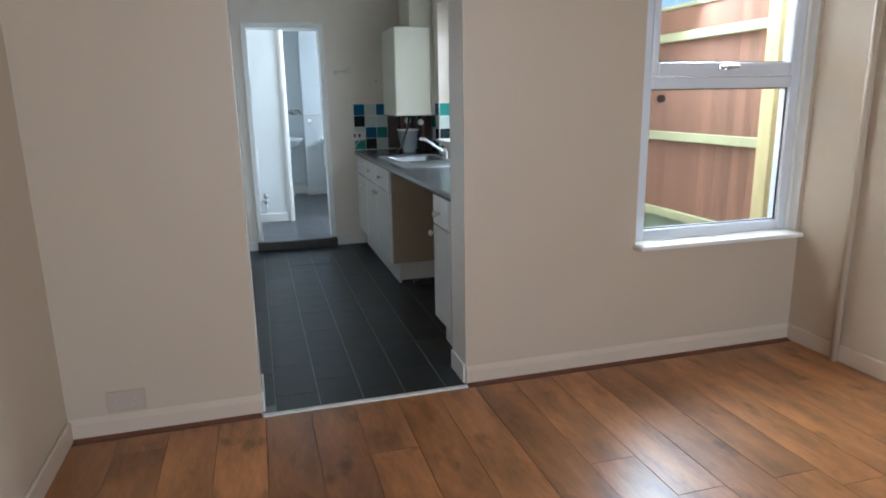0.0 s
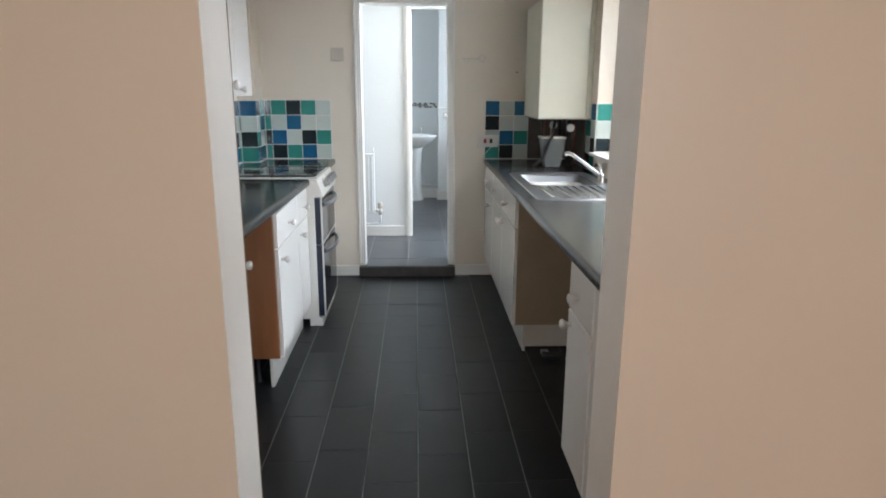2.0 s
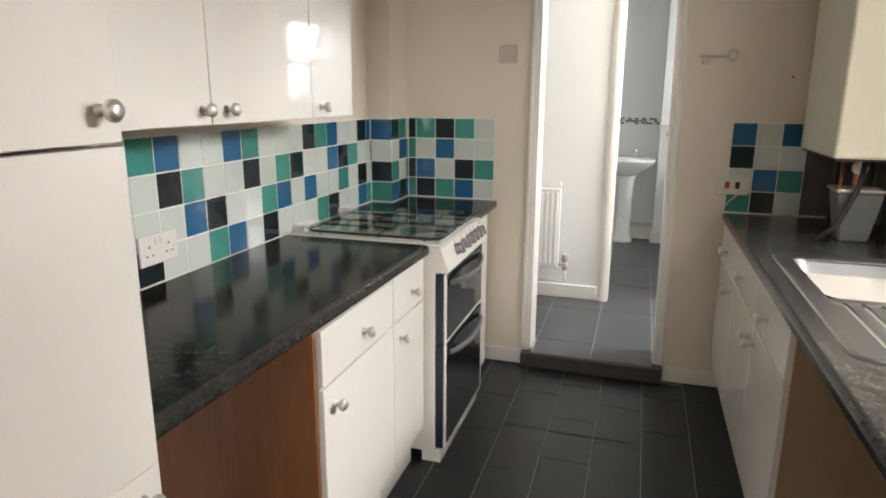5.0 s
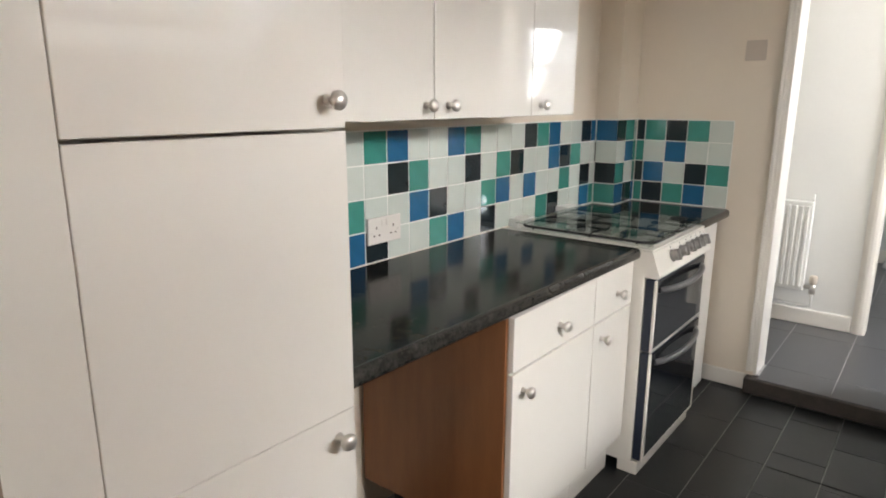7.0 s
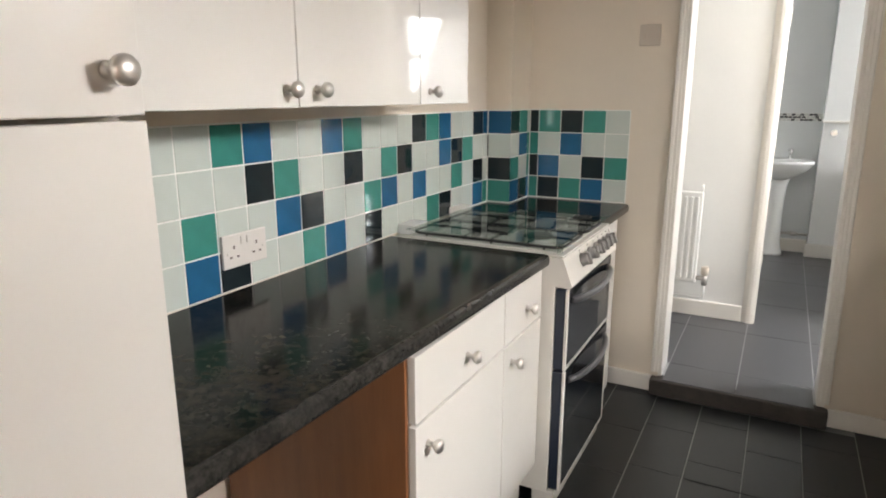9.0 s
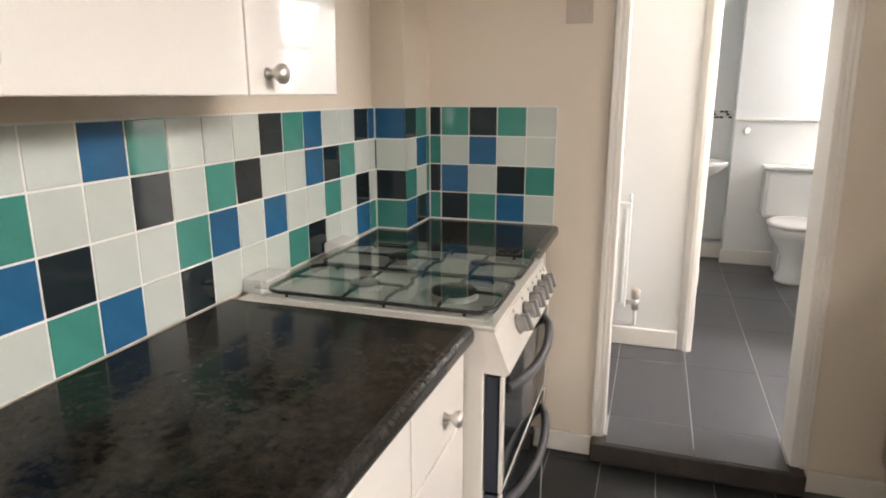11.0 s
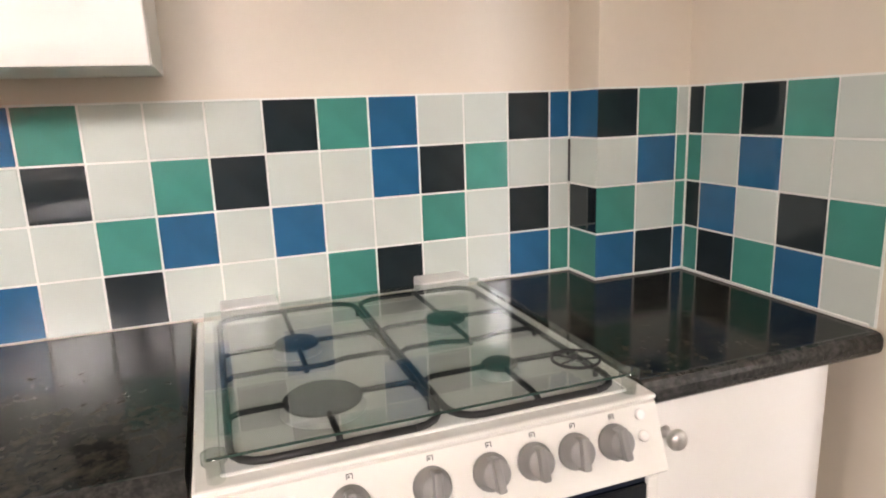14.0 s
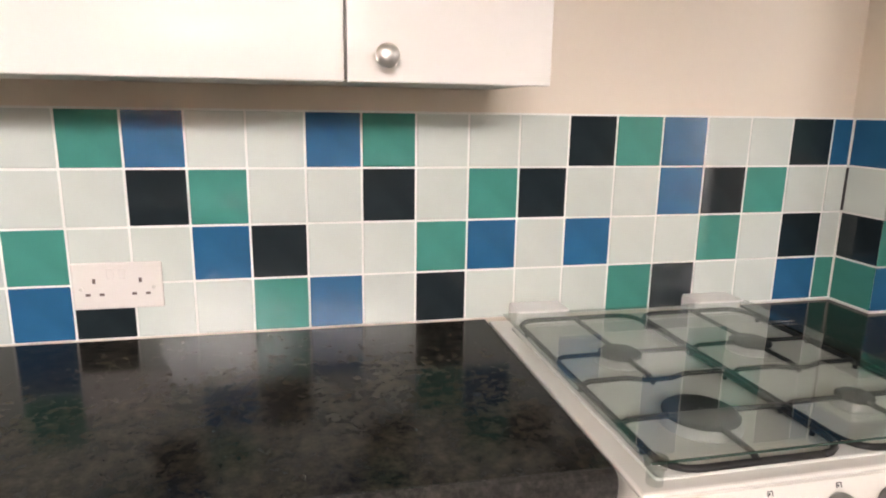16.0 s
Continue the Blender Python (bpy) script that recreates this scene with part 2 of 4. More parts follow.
    post=material("bare_fence_post", (0.55, 0.47, 0.24), 0.75, var=0.12, scale=6, fine=50, bump=0.04, stretch=(4, 4, 0.6)),
    gravel_board=material("greened_gravel_board", (0.22, 0.26, 0.18), 0.85, var=0.2, scale=8, bump=0.05),
    concrete=material("outside_concrete", (0.30, 0.31, 0.27), 0.9, var=0.2, scale=2, fine=30, bump=0.05),
    mosaic_d=material("mosaic_dark", (0.03, 0.03, 0.035), 0.15, bump=0),
    mosaic_l=material("mosaic_pale", (0.55, 0.56, 0.54), 0.15, bump=0),
    pin_dark=material("socket_hole_shade", (0.16, 0.12, 0.11), 0.7, bump=0),
    # bare wall colour, darkened for the deep shade below the boiler
    shaded_wall=material("bare_plaster_with_shade", (0.13, 0.105, 0.09), 0.85, var=0.35, scale=9, fine=40, bump=0.04),
    crack=material("plaster_crack", (0.22, 0.17, 0.13), 0.8, var=0.3, scale=20, bump=0.01),
    mark=material("pen_mark", (0.05, 0.05, 0.05), 0.6, bump=0),
)

# ---- building helpers ----
ORIGIN = {}


def box(bm, x0, y0, z0, x1, y1, z1, bevel=0.0, segments=2):
    """Adds a box; bevel rounds its edges."""
    vs = [bm.verts.new((x, y, z)) for x in (x0, x1) for y in (y0, y1) for z in (z0, z1)]
    fs = [bm.faces.new([vs[i] for i in f]) for f in
          ((0, 1, 3, 2), (4, 6, 7, 5), (0, 4, 5, 1), (2, 3, 7, 6), (0, 2, 6, 4), (1, 5, 7, 3))]
    if bevel:
        edges = list({e for f in fs for e in f.edges})
        bmesh.ops.bevel(bm, geom=edges, offset=bevel, segments=segments, affect="EDGES", profile=0.5)
    return bm


def B(*args, **kw):
    return box(bmesh.new(), *args, **kw)


def tube(bm, pts, r, n=8, radii=None):
    """Round bar along points."""
    pts = [Vector(p) for p in pts]
    rings = []
    up = Vector((0, 0, 1))
    for i, p in enumerate(pts):
        d = (pts[min(i + 1, len(pts) - 1)] - pts[max(i - 1, 0)]).normalized()
        side = d.cross(up if abs(d.z) < 0.95 else Vector((0, 1, 0))).normalized()
        top = side.cross(d)
        rr = radii[i] if radii else r
        rings.append([bm.verts.new(p + (side * math.cos(a) + top * math.sin(a)) * rr)
                      for a in (2 * math.pi * k / n for k in range(n))])
    for a, b in zip(rings, rings[1:]):
        for k in range(n):
            f = bm.faces.new((a[k], a[(k + 1) % n], b[(k + 1) % n], b[k]))
            f.smooth = True
    bm.faces.new(rings[0][::-1])
    bm.faces.new(rings[-1])
    return bm


def lathe(bm, profile, centre, axis="z", n=24, sx=1.0, sy=1.0):
    """Turns (radius, height) pairs about an axis through centre."""
    rings = []
    for r, h in profile:
        ring = []
        for k in range(n):
            a = 2 * math.pi * k / n
            u, v = r * math.cos(a) * sx, r * math.sin(a) * sy
            p = {"z": (u, v, h), "x": (h, u, v), "y": (v, h, u)}[axis]
            ring.append(bm.verts.new(Vector(centre) + Vector(p)))
        rings.append(ring)
    for a, b in zip(rings, rings[1:]):
        for k in range(n):
            f = bm.faces.new((a[k], a[(k + 1) % n], b[(k + 1) % n], b[k]))
            f.smooth = True
    bm.faces.new(rings[0][::-1])
    bm.faces.new(rings[-1])
    return bm


def prism(bm, outline, y0, y1, drop=0.0):
    """Extrudes an outline of (x, z) along y; drop lowers its upper edge at y0."""
    a = [bm.verts.new((x, y0, z)) for x, z in outline]
    b = [bm.verts.new((x, y1, z)) for x, z in outline]
    top = max(z for x, z in outline)
    for v in a:
        if drop and v.co.z > top - 1e-6:
            v.co.z -= drop
    bm.faces.new(a)
    bm.faces.new(b[::-1])
    for i in range(len(a)):
        j = (i + 1) % len(a)
        bm.faces.new((a[j], a[i], b[i], b[j]))
    return bm


def shape(name, bm, mat, origin=(0, 0, 0)):
    bmesh.ops.recalc_face_normals(bm, faces=bm.faces)
    bmesh.ops.translate(bm, verts=bm.verts, vec=-Vector(origin))
    me = bpy.data.meshes.new(name)
    bm.to_mesh(me)
    bm.free()
    me.materials.append(mat)
    return me


def solid(name, bm, mat, label="", category="", kind="", group=""):
    """A thing or a piece of the setting that is one mesh."""
    ob = new(name, shape(name, bm, mat))
    ORIGIN[ob.name] = Vector((0, 0, 0))
    return tagged(ob, label, category, group, kind)


def thing(name, at, label, category, group=""):
    ob = new(name)
    ob.location = at
    ob.empty_display_size = 0.1
    ORIGIN[ob.name] = Vector(at)
    return tagged(ob, label, category, group)


def part(name, bm, mat, parent, label=""):
    """Links a bmesh as one mesh under a thing or a part."""
    o = ORIGIN[parent.name]
    ob = new(name, shape(name, bm, mat, o))
    ob.parent = parent
    ORIGIN[ob.name] = o
    return tagged(ob, label)


def piece(name, me, parent, at, rot=(0, 0, 0)):
    """An object on a shared mesh, under a parent that stands unturned."""
    ob = new(name, me)
    ob.parent = parent
    ob.location = Vector(at) - ORIGIN[parent.name]
    ob.rotation_euler = rot
    return ob


XW, YF, XE = -0.655, 6.075, 1.645      # tiled side wall, end wall, window wall of the kitchen
TE = 0.18                            # thickness of the end wall
YD0, YD1 = 2.797, 3.005                # wall between living room and kitchen
YT = 2.752                           # front of the threshold strip
ZC = 2.40
WT = 0.884

# ---- structure: shell ----


def painted(name, boxes, mat, side=None, side_mat=None, kind="structure"):
    """A wall of boxes; faces that look along side take side_mat."""
    bm = bmesh.new()
    for b in boxes:
        box(bm, *b)
    ob = solid(name, bm, mat, kind=kind)
    if name == "wall_divider":
        ob.data.materials.append(side_mat)
        ob.data.materials.append(M["jamb"])
        for p in ob.data.polygons:
            if abs(p.normal.x) > 0.9:
                p.material_index = 2
    if side:
        ob.data.materials.append(side_mat)
        for p in ob.data.polygons:
            if p.normal.dot(Vector(side)) > 0.9:
                p.material_index = 1
    return ob


XL = XW - 0.010
wall_west = painted("wall_west_living", [(XL - 0.2, -2.6, 0, XL, YD0, ZC)], M["wall_beige"])
wall_left = painted("wall_west_kitchen", [(XL - 0.2, YD0, 0, XL, YF + TE, ZC)], M["wall_cream"])
wall_mid = painted("wall_divider", [
    (XL, YD0, 0, 0.093, YD1, 2.05), (1.033, YD0, 0, 1.92, YD1, 2.05), (XL, YD0, 2.05, 1.92, YD1, ZC),
    (1.92, YD0, 0, 2.90, YD1, 0.60), (1.92, YD0, 2.02, 2.90, YD1, ZC), (2.90, YD0, 0, 3.14, YD1, ZC)],
    M["wall_cream"], (0, -1, 0), M["wall_beige"])
wall_end = painted("wall_north_kitchen", [
    (XL, YF, 0, 0.135, YF + TE, ZC), (0.815, YF, 0, XE + 0.27, YF + TE, ZC), (0.135, YF, 1.975, 0.815, YF + TE, ZC)],
    M["wall_cream"])
wall_window = painted("wall_east_kitchen", [
    (XE, YD1, 0, XE + 0.27, 3.75, ZC), (XE, 5.33, 0, XE + 0.27, YF, ZC),
    (XE, 3.75, 0, XE + 0.27, 5.33, 0.985), (XE, 3.75, 2.08, XE + 0.27, 5.33, ZC)], M["wall_cream"])
painted("pipe_boxing", [(XL, 5.84, 0, -0.545, YF, ZC)], M["wall_cream"])
painted("wall_east_living", [(2.92, -2.6, 0, 3.14, YD0, ZC)], M["wall_beige"])
# unseen wall; its opening is made for the front fill lamp
painted("wall_south_living", [(XL - 0.2, -2.8, 0, 0.3, -2.6, ZC), (2.1, -2.8, 0, 3.14, -2.6, ZC),
                              (0.3, -2.8, 0, 2.1, -2.6, 0.85), (0.3, -2.8, 2.15, 2.1, -2.6, ZC)], M["wall_beige"])
painted("wall_hall_north", [(-1.0, 7.07, 0, 0.47, 7.17, ZC), (1.24, 7.07, 0, 1.86, 7.17, ZC), (0.47, 7.07, 2.07, 1.24, 7.17, ZC)],
        M["wall_white"])
painted("wall_hall_west", [(-1.1, YF + TE, 0, -1.0, 7.17, ZC)], M["wall_white"])
# gap at y 6.40 to 6.95 is unseen, made for the hall fill
painted("wall_hall_east", [(1.86, YF + TE, 0, 2.06, 6.40, ZC), (1.86, 6.95, 0, 2.06, 8.40, ZC), (1.86, 6.40, 2.1, 2.06, 6.95, ZC),
                           (1.86, 8.40, 0, 2.06, 8.99, 1.25), (1.86, 8.40, 2.15, 2.06, 8.99, ZC), (1.86, 8.99, 0, 2.06, 9.4, ZC)],
        M["wall_white"])
painted("wall_bath_west", [(-0.5, 7.17, 0, -0.4, 9.25, ZC)], M["wall_grey"])
wall_bath = painted("wall_bath_north", [(-0.5, 9.15, 0, 1.86, 9.35, ZC)], M["wall_grey"])
painted("wall_bath_boxing", [(0.80, 9.0, 0, 1.86, 9.15, 1.155), (0.80, 9.012, 1.155, 1.86, 9.15, ZC)], M["wall_white"])
solid("trim", B(0.792, 8.985, 1.152, 1.86, 9.012, 1.172, bevel=0.004), M["gloss_white"], kind="structure")
solid("ceiling", B(XL - 0.2, -2.8, ZC, 3.14, YF + TE, ZC + 0.1), M["ceiling"], kind="structure")
solid("ceiling", B(-1.1, YF + TE, ZC, 2.06, 9.4, ZC + 0.1), M["ceiling"], kind="structure")
solid("ground", B(-150, -150, -0.35, 150, 150, -0.16), M["concrete"], kind="structure")
floor_living = solid("floor_living", box(B(XL - 0.2, -2.8, -0.15, 3.14, YT + 0.015, -0.010), XE + 0.271, YT + 0.015, -0.15, 3.14, YD0 + 0.1, -0.010), M["joint_dark"], kind="structure")
floor_kitchen = solid("floor_kitchen", B(XL - 0.2, YT + 0.015, -0.15, XE + 0.27, YF + 0.02, -0.0025), M["slate_joint"], kind="structure")
floor_hall = solid("floor_hall", B(-1.1, YF + 0.02, -0.15, 2.06, 9.4, 0.0787), M["hall_joint"], kind="structure")
solid("trim", B(0.0915, YD1 - 0.003, 0.10, 0.0945, YD1 + 0.0005, 2.05), M["crack"], kind="structure")
solid("threshold_strip", B(0.094, YT, -0.001, 1.031, YT + 0.028, 0.007, bevel=0.003), M["gloss_white"], kind="structure")
solid("door_step", B(0.106, 6.022, 0.0, 0.829, YF + 0.02, 0.077, bevel=0.006), M["threshold"], kind="structure")


def skirting(pts, z0, h, paint="gloss_white"):
    """Skirting boards; each run is x0, y0, x1, y1 of its footprint."""
    for x0, y0, x1, y1 in pts:
        bm = bmesh.new()
        if paint == "skirt" and y1 == YD0:
            prism(bm, [(x0, z0), (x1, z0), (x1, z0 + h), (x0, z0 + h)], y0, y1)
            for v in bm.verts:
                if v.co.z > z0 + h / 2 and v.co.y < y1 - 0.001:
                    v.co.z -= 0.022
        else:
            box(bm, x0, y0, z0, x1, y1, z0 + h, bevel=0.006)
        solid("baseboard", bm, M[paint], kind="structure")


skirting([(XL, YD0 - 0.016, 0.093, YD0), (1.033, YD0 - 0.016, 2.92, YD0), (XL, -2.58, XL + 0.016, YD0 - 0.016), (2.904, -2.58, 2.92, YD0 - 0.016)], 0, 0.090, "skirt")
for x0, x1 in ((XL + 0.016, 0.088), (1.034, 2.904)):
    solid("trim", prism(bmesh.new(), [(x0, 0.0005), (x1, 0.0005), (x1, 0.011), (x0, 0.011)], YD0 - 0.043, YD0 - 0.0165, 0.008), M["bead"], kind="structure")
skirting([(0.093, YD0 + 0.004, 0.105, YD1), (1.021, YD0 + 0.004, 1.033, YD1)], 0, 0.10)
skirting([(-0.10, YF - 0.016, 0.105, YF), (0.830, YF - 0.016, 1.11, YF)], 0, 0.082)
skirting([(-0.98, 7.052, 0.43, 7.07)], 0.08, 0.095)
skirting([(-0.38, 9.132, 0.80, 9.15), (0.782, 8.982, 1.84, 9.0)], 0.08, 0.11)


def architrave(x0, x1, y, z0, z1, wide, lean=0.0, plain=False):
    """Moulded surround of a doorway in a wall that faces -y: three soft ridges, thickest outside."""
    rim = [(0.0, 0.0), (0.0, 0.009), (0.05, 0.012), (0.28, 0.013), (0.36, 0.017), (0.58, 0.018), (0.66, 0.023), (0.90, 0.024), (1.0, 0.019), (1.0, 0.0)]
    if plain:
        rim = [(0.0, 0.0), (0.0, 0.014), (0.10, 0.020), (0.35, 0.024), (0.60, 0.023), (0.85, 0.015), (1.0, 0.009), (1.0, 0.0)]

    def run(place, flip):
        bm = bmesh.new()
        a, b = [[bm.verts.new(place(u * wide, d, end)) for u, d in rim] for end in (0, 1)]
        bm.faces.new(a), bm.faces.new(b[::-1])
        for k in range(len(rim)):
            n = (k + 1) % len(rim)
            bm.faces.new((a[n], a[k], b[k], b[n]))
        solid("trim", bm, M["gloss_white"], kind="structure")

    run(lambda u, d, e: (x0 - u, y - d, z0 if e == 0 else z1 + u), 0)
    run(lambda u, d, e: (x1 + u - (0.0 if e == 0 else lean), y - d, z0 if e == 0 else z1 + u), 0)
    run(lambda u, d, e: (x0 - u if e == 0 else x1 + u, y - d, z1 + u), 0)


architrave(0.152, 0.782, YF, 0.104, 1.955, 0.047, 0.024)
architrave(0.50, 1.21, 7.07, 0.08, 2.04, 0.068, plain=True)
bm = bmesh.new()
box(bm, 0.135, YF + 0.001, 0.08, 0.149, YF + TE + 0.004, 1.975)
box(bm, 0.785, YF + 0.001, 0.08, 0.838, YF + TE + 0.004, 1.975)
for v in bm.verts:
    if v.co.x > 0.5:
        v.co.x -= 0.024 * (v.co.z - 0.08) / 1.9
box(bm, 0.149, YF + 0.001, 1.957, 0.761, YF + TE - 0.001, 1.975)
door_1 = solid("door_1", bm, M["gloss_white"], kind="structure")
bm = bmesh.new()
box(bm, 0.47, 7.07, 0.08, 0.503, 7.17, 2.07)
box(bm, 1.207, 7.07, 0.08, 1.24, 7.17, 2.07)
box(bm, 0.503, 7.07, 2.04, 1.207, 7.17, 2.07)
door_2 = solid("door_2", bm, M["gloss_white"], kind="structure")
for z in (0.42, 1.72):
    part("hinge", B(0.503, 7.085, z, 0.508, 7.115, z + 0.09, bevel=0.001), M["nickel"], door_2, "dull metal hinge plate")


# ---- windows ----
def window_y(name, x0, x1, z0, z1, y, transom, sill_out):
    """Window in a wall that runs along x."""
    w = solid(name, bmesh.new(), M["upvc"], kind="structure")
    bm = bmesh.new()
    f = 0.055
    for b in ((x0, z0, x0 + f, z1), (x1 - f, z0, x1, z1), (x0 + f, z0, x1 - f, z0 + f), (x0 + f, z1 - f, x1 - f, z1),
              (x0 + f, transom - 0.055, x1 - f, transom)):
        box(bm, b[0], y, b[1], b[2], y + 0.07, b[3], bevel=0.006)
    part("window_frame", bm, M["upvc"], w, "white plastic window frame")
    bm = bmesh.new()
    s, sb = 0.036, 0.068
    a0, a1, c0, c1 = x0 + f - 0.012, x1 - f + 0.012, transom + 0.002, z1 - f + 0.012
    for b in ((a0, c0, a0 + s, c1), (a1 - s, c0, a1, c1), (a0 + s, c0, a1 - s, c0 + sb), (a0 + s, c1 - s, a1 - s, c1)):
        box(bm, b[0], y - 0.012, b[1], b[2], y + 0.05, b[3], bevel=0.006)
    part("sash", bm, M["upvc"], w, "white plastic top-hung sash")
    bm = bmesh.new()
    box(bm, (x0 + x1) / 2 - 0.06, y - 0.035, c0 + 0.034, (x0 + x1) / 2 + 0.06, y - 0.022, c0 + 0.052, bevel=0.004)
    box(bm, (x0 + x1) / 2 - 0.02, y - 0.024, c0 + 0.030, (x0 + x1) / 2 + 0.02, y - 0.012, c0 + 0.056, bevel=0.003)
    part("window_handle", bm, M["chrome"], w, "chrome window handle")
    for zz0, zz1, g in ((z0 + f - 0.004, transom - 0.051, 0), (c0 + sb - 0.004, c1 - s + 0.004, 0)):
        p = part("pane", B(x0 + f - 0.004, y + 0.030, zz0, x1 - f + 0.004, y + 0.036, zz1), M["pane"], w, "clear glass pane")
        p.visible_shadow = False
        bm = bmesh.new()
        for b in ((x0 + f, zz0, x0 + f + 0.006, zz1), (x1 - f - 0.006, zz0, x1 - f, zz1),
                  (x0 + f, zz0 + 0.003, x1 - f, zz0 + 0.009), (x0 + f, zz1 - 0.009, x1 - f, zz1 - 0.003)):
            box(bm, b[0], y + 0.022, b[1], b[2], y + 0.029, b[3])
        part("gasket", bm, M["black"], w, "thin black rubber gasket")
    part("window_sill", B(x0 - 0.035, y - 0.125, z0 - 0.022, x1 + 0.01, y, z0, bevel=0.006), M["gloss_white"], w, "white painted window sill board")
    return w


window_y("window_1", 1.945, 2.875, 0.615, 2.015, 2.85, 1.415, 0)
solid("trim", B(1.92, 2.85, 0.603, 1.944, 2.92, 2.02), M["gloss_white"], kind="structure")
solid("trim", B(2.876, 2.85, 0.603, 2.90, 2.92, 2.02), M["gloss_white"], kind="structure")

w2 = solid("window_2", bmesh.new(), M["upvc"], kind="structure")
xg = 1.79
bm = bmesh.new()
for y0, z0, y1, z1 in ((3.75, 0.99, 3.805, 2.08), (5.275, 0.99, 5.33, 2.08), (3.805, 0.99, 5.275, 1.045), (3.805, 2.025, 5.275, 2.08),
                       (4.58, 1.045, 4.64, 2.025), (3.805, 1.69, 4.58, 1.735)):
    box(bm, xg, y0, z0, xg + 0.07, y1, z1, bevel=0.006)
part("window_frame", bm, M["upvc"], w2, "white plastic window frame")
for y0, z0, y1, z1 in ((3.802, 1.042, 4.583, 1.693), (3.802, 1.732, 4.583, 2.028), (4.637, 1.042, 5.278, 2.028)):
    p = part("pane", B(xg + 0.03, y0, z0, xg + 0.036, y1, z1), M["pane"], w2, "clear glass pane")
    p.visible_shadow = False
part("window_sill", B(XE - 0.035, 3.75, 0.986, xg, 5.33, 1.006, bevel=0.005), M["gloss_white"], w2, "white painted window sill board")

w3 = solid("window_3", bmesh.new(), M["upvc"], kind="structure")
bm = bmesh.new()
for y0, z0, y1, z1 in ((8.40, 1.25, 8.45, 2.15), (8.94, 1.25, 8.99, 2.15), (8.45, 1.25, 8.94, 1.30), (8.45, 2.10, 8.94, 2.15), (8.45, 1.70, 8.94, 1.76)):
    box(bm, 1.97, y0, z0, 2.03, y1, z1, bevel=0.005)
part("window_frame", bm, M["upvc"], w3, "white plastic window frame")
for z0, z1 in ((1.298, 1.702), (1.758, 2.102)):
    p = part("pane", B(1.995, 8.448, z0, 2.001, 8.942, z1), M["pane"], w3, "clear glass pane")
    p.visible_shadow = False

# ---- outside: fence ----
fence = thing("fence", (3.12, 6.0, -0.16), "brown stained close-board fence with pale bare rails and posts", "fence")
for y in (3.20, 5.04, 6.88):
    part("post", B(3.00, y - 0.05, -0.16, 3.10, y + 0.05, 2.02, bevel=0.006), M["post"], fence, "pale yellow softwood post")
for z, h in ((0.44, 0.06), (1.01, 0.06), (1.70, 0.06)):
    part("rail", B(3.055, 2.99, z, 3.10, 7.02, z + h, bevel=0.005), M["rail"], fence, "pale greenish timber rail")
part("gravel_board", B(3.09, 2.99, -0.16, 3.13, 7.02, 0.435), M["gravel_board"], fence, "grey green gravel board")
fence_cap = part("capping", B(3.085, 2.99, 1.925, 3.15, 7.02, 1.95, bevel=0.004), M["rail"], fence, "pale timber capping")

# ---- kitchen units ----
kb = bmesh.new()
lathe(kb, [(0.0100, 0.0), (0.0095, 0.003), (0.0065, 0.006), (0.0060, 0.013), (0.0110, 0.018), (0.0160, 0.024), (0.0165, 0.030),
           (0.0135, 0.035), (0.006, 0.0375), (0.001, 0.038)], (0, 0, 0), "x", 20)
KNOB = shape("knob", kb, M["nickel"])


def knob(parent, x, y, z, face):
    k = piece("knob", KNOB, parent, (x, y, z), (0, 0, 0 if face > 0 else math.pi))
    return tagged(k, "round satin metal knob")


def front(name, parent, x, face, y0, y1, z0, z1, knobs=(), label="glossy off-white slab front", g=0.0018):
    """A door or drawer front whose outer face is at x."""
    xa, xb = (x - 0.018, x) if face > 0 else (x, x + 0.018)
    d = part(name, B(xa, y0 + g, z0 + g, xb, y1 - g, z1 - g, bevel=0.002), M["door_gloss"], parent, label)
    for y, z in knobs:
        knob(d, x, y, z, face)
    return d


def unit(name, xb, xf, y0, y1, z0, z1, face, label, plinth=None, category="kitchen cabinet"):
    """Carcass between back xb and the inside of its fronts xf."""
    u = thing(name, ((xb + xf) / 2, (y0 + y1) / 2, 0.0 if plinth is not None else z0), label, category)
    a, b = min(xb, xf), max(xb, xf)
    part("body", B(a, y0 + 0.001, z0, b, y1 - 0.001, z1, bevel=0.001), M["carcass"], u)
    if plinth is not None:
        p0, p1 = (plinth - 0.015, plinth) if face > 0 else (plinth, plinth + 0.015)
        part("plinth", B(p0, y0 + 0.001, 0.0, p1, y1 - 0.001, z0 - 0.001), M["door_gloss"], u, "off-white plinth board")
        for fy in (y0 + 0.06, y1 - 0.06):
            for fx in (a + 0.08, b - 0.12):
                part("foot", lathe(bmesh.new(), [(0.02, 0), (0.02, 0.01), (0.012, 0.02), (0.012, z0)], (fx, fy, 0), "z", 12), M["black"], u, "black adjustable foot")
    return u


XFL = -0.078          # faces of the fronts by the tiled wall
XBL = XW + 0.008
tall = unit("tall_larder_unit", XL + 0.002, XFL - 0.045, 3.008, 3.618, 0.15, 2.25, 1,
            "tall glossy off-white larder unit beside the worktop", plinth=-0.13)
part("filler_strip", B(XFL - 0.035, 3.006, 0.0, XFL - 0.003, 3.1602, 2.25, bevel=0.002), M["door_gloss"], tall, "narrow off-white filler strip")
front("door", tall, XFL, 1, 3.16, 3.618, 1.3450, 2.24, [(3.577, 1.392)], g=0.0009)
front("door", tall, XFL, 1, 3.16, 3.618, 0.8235, 1.3405, g=0.0004)
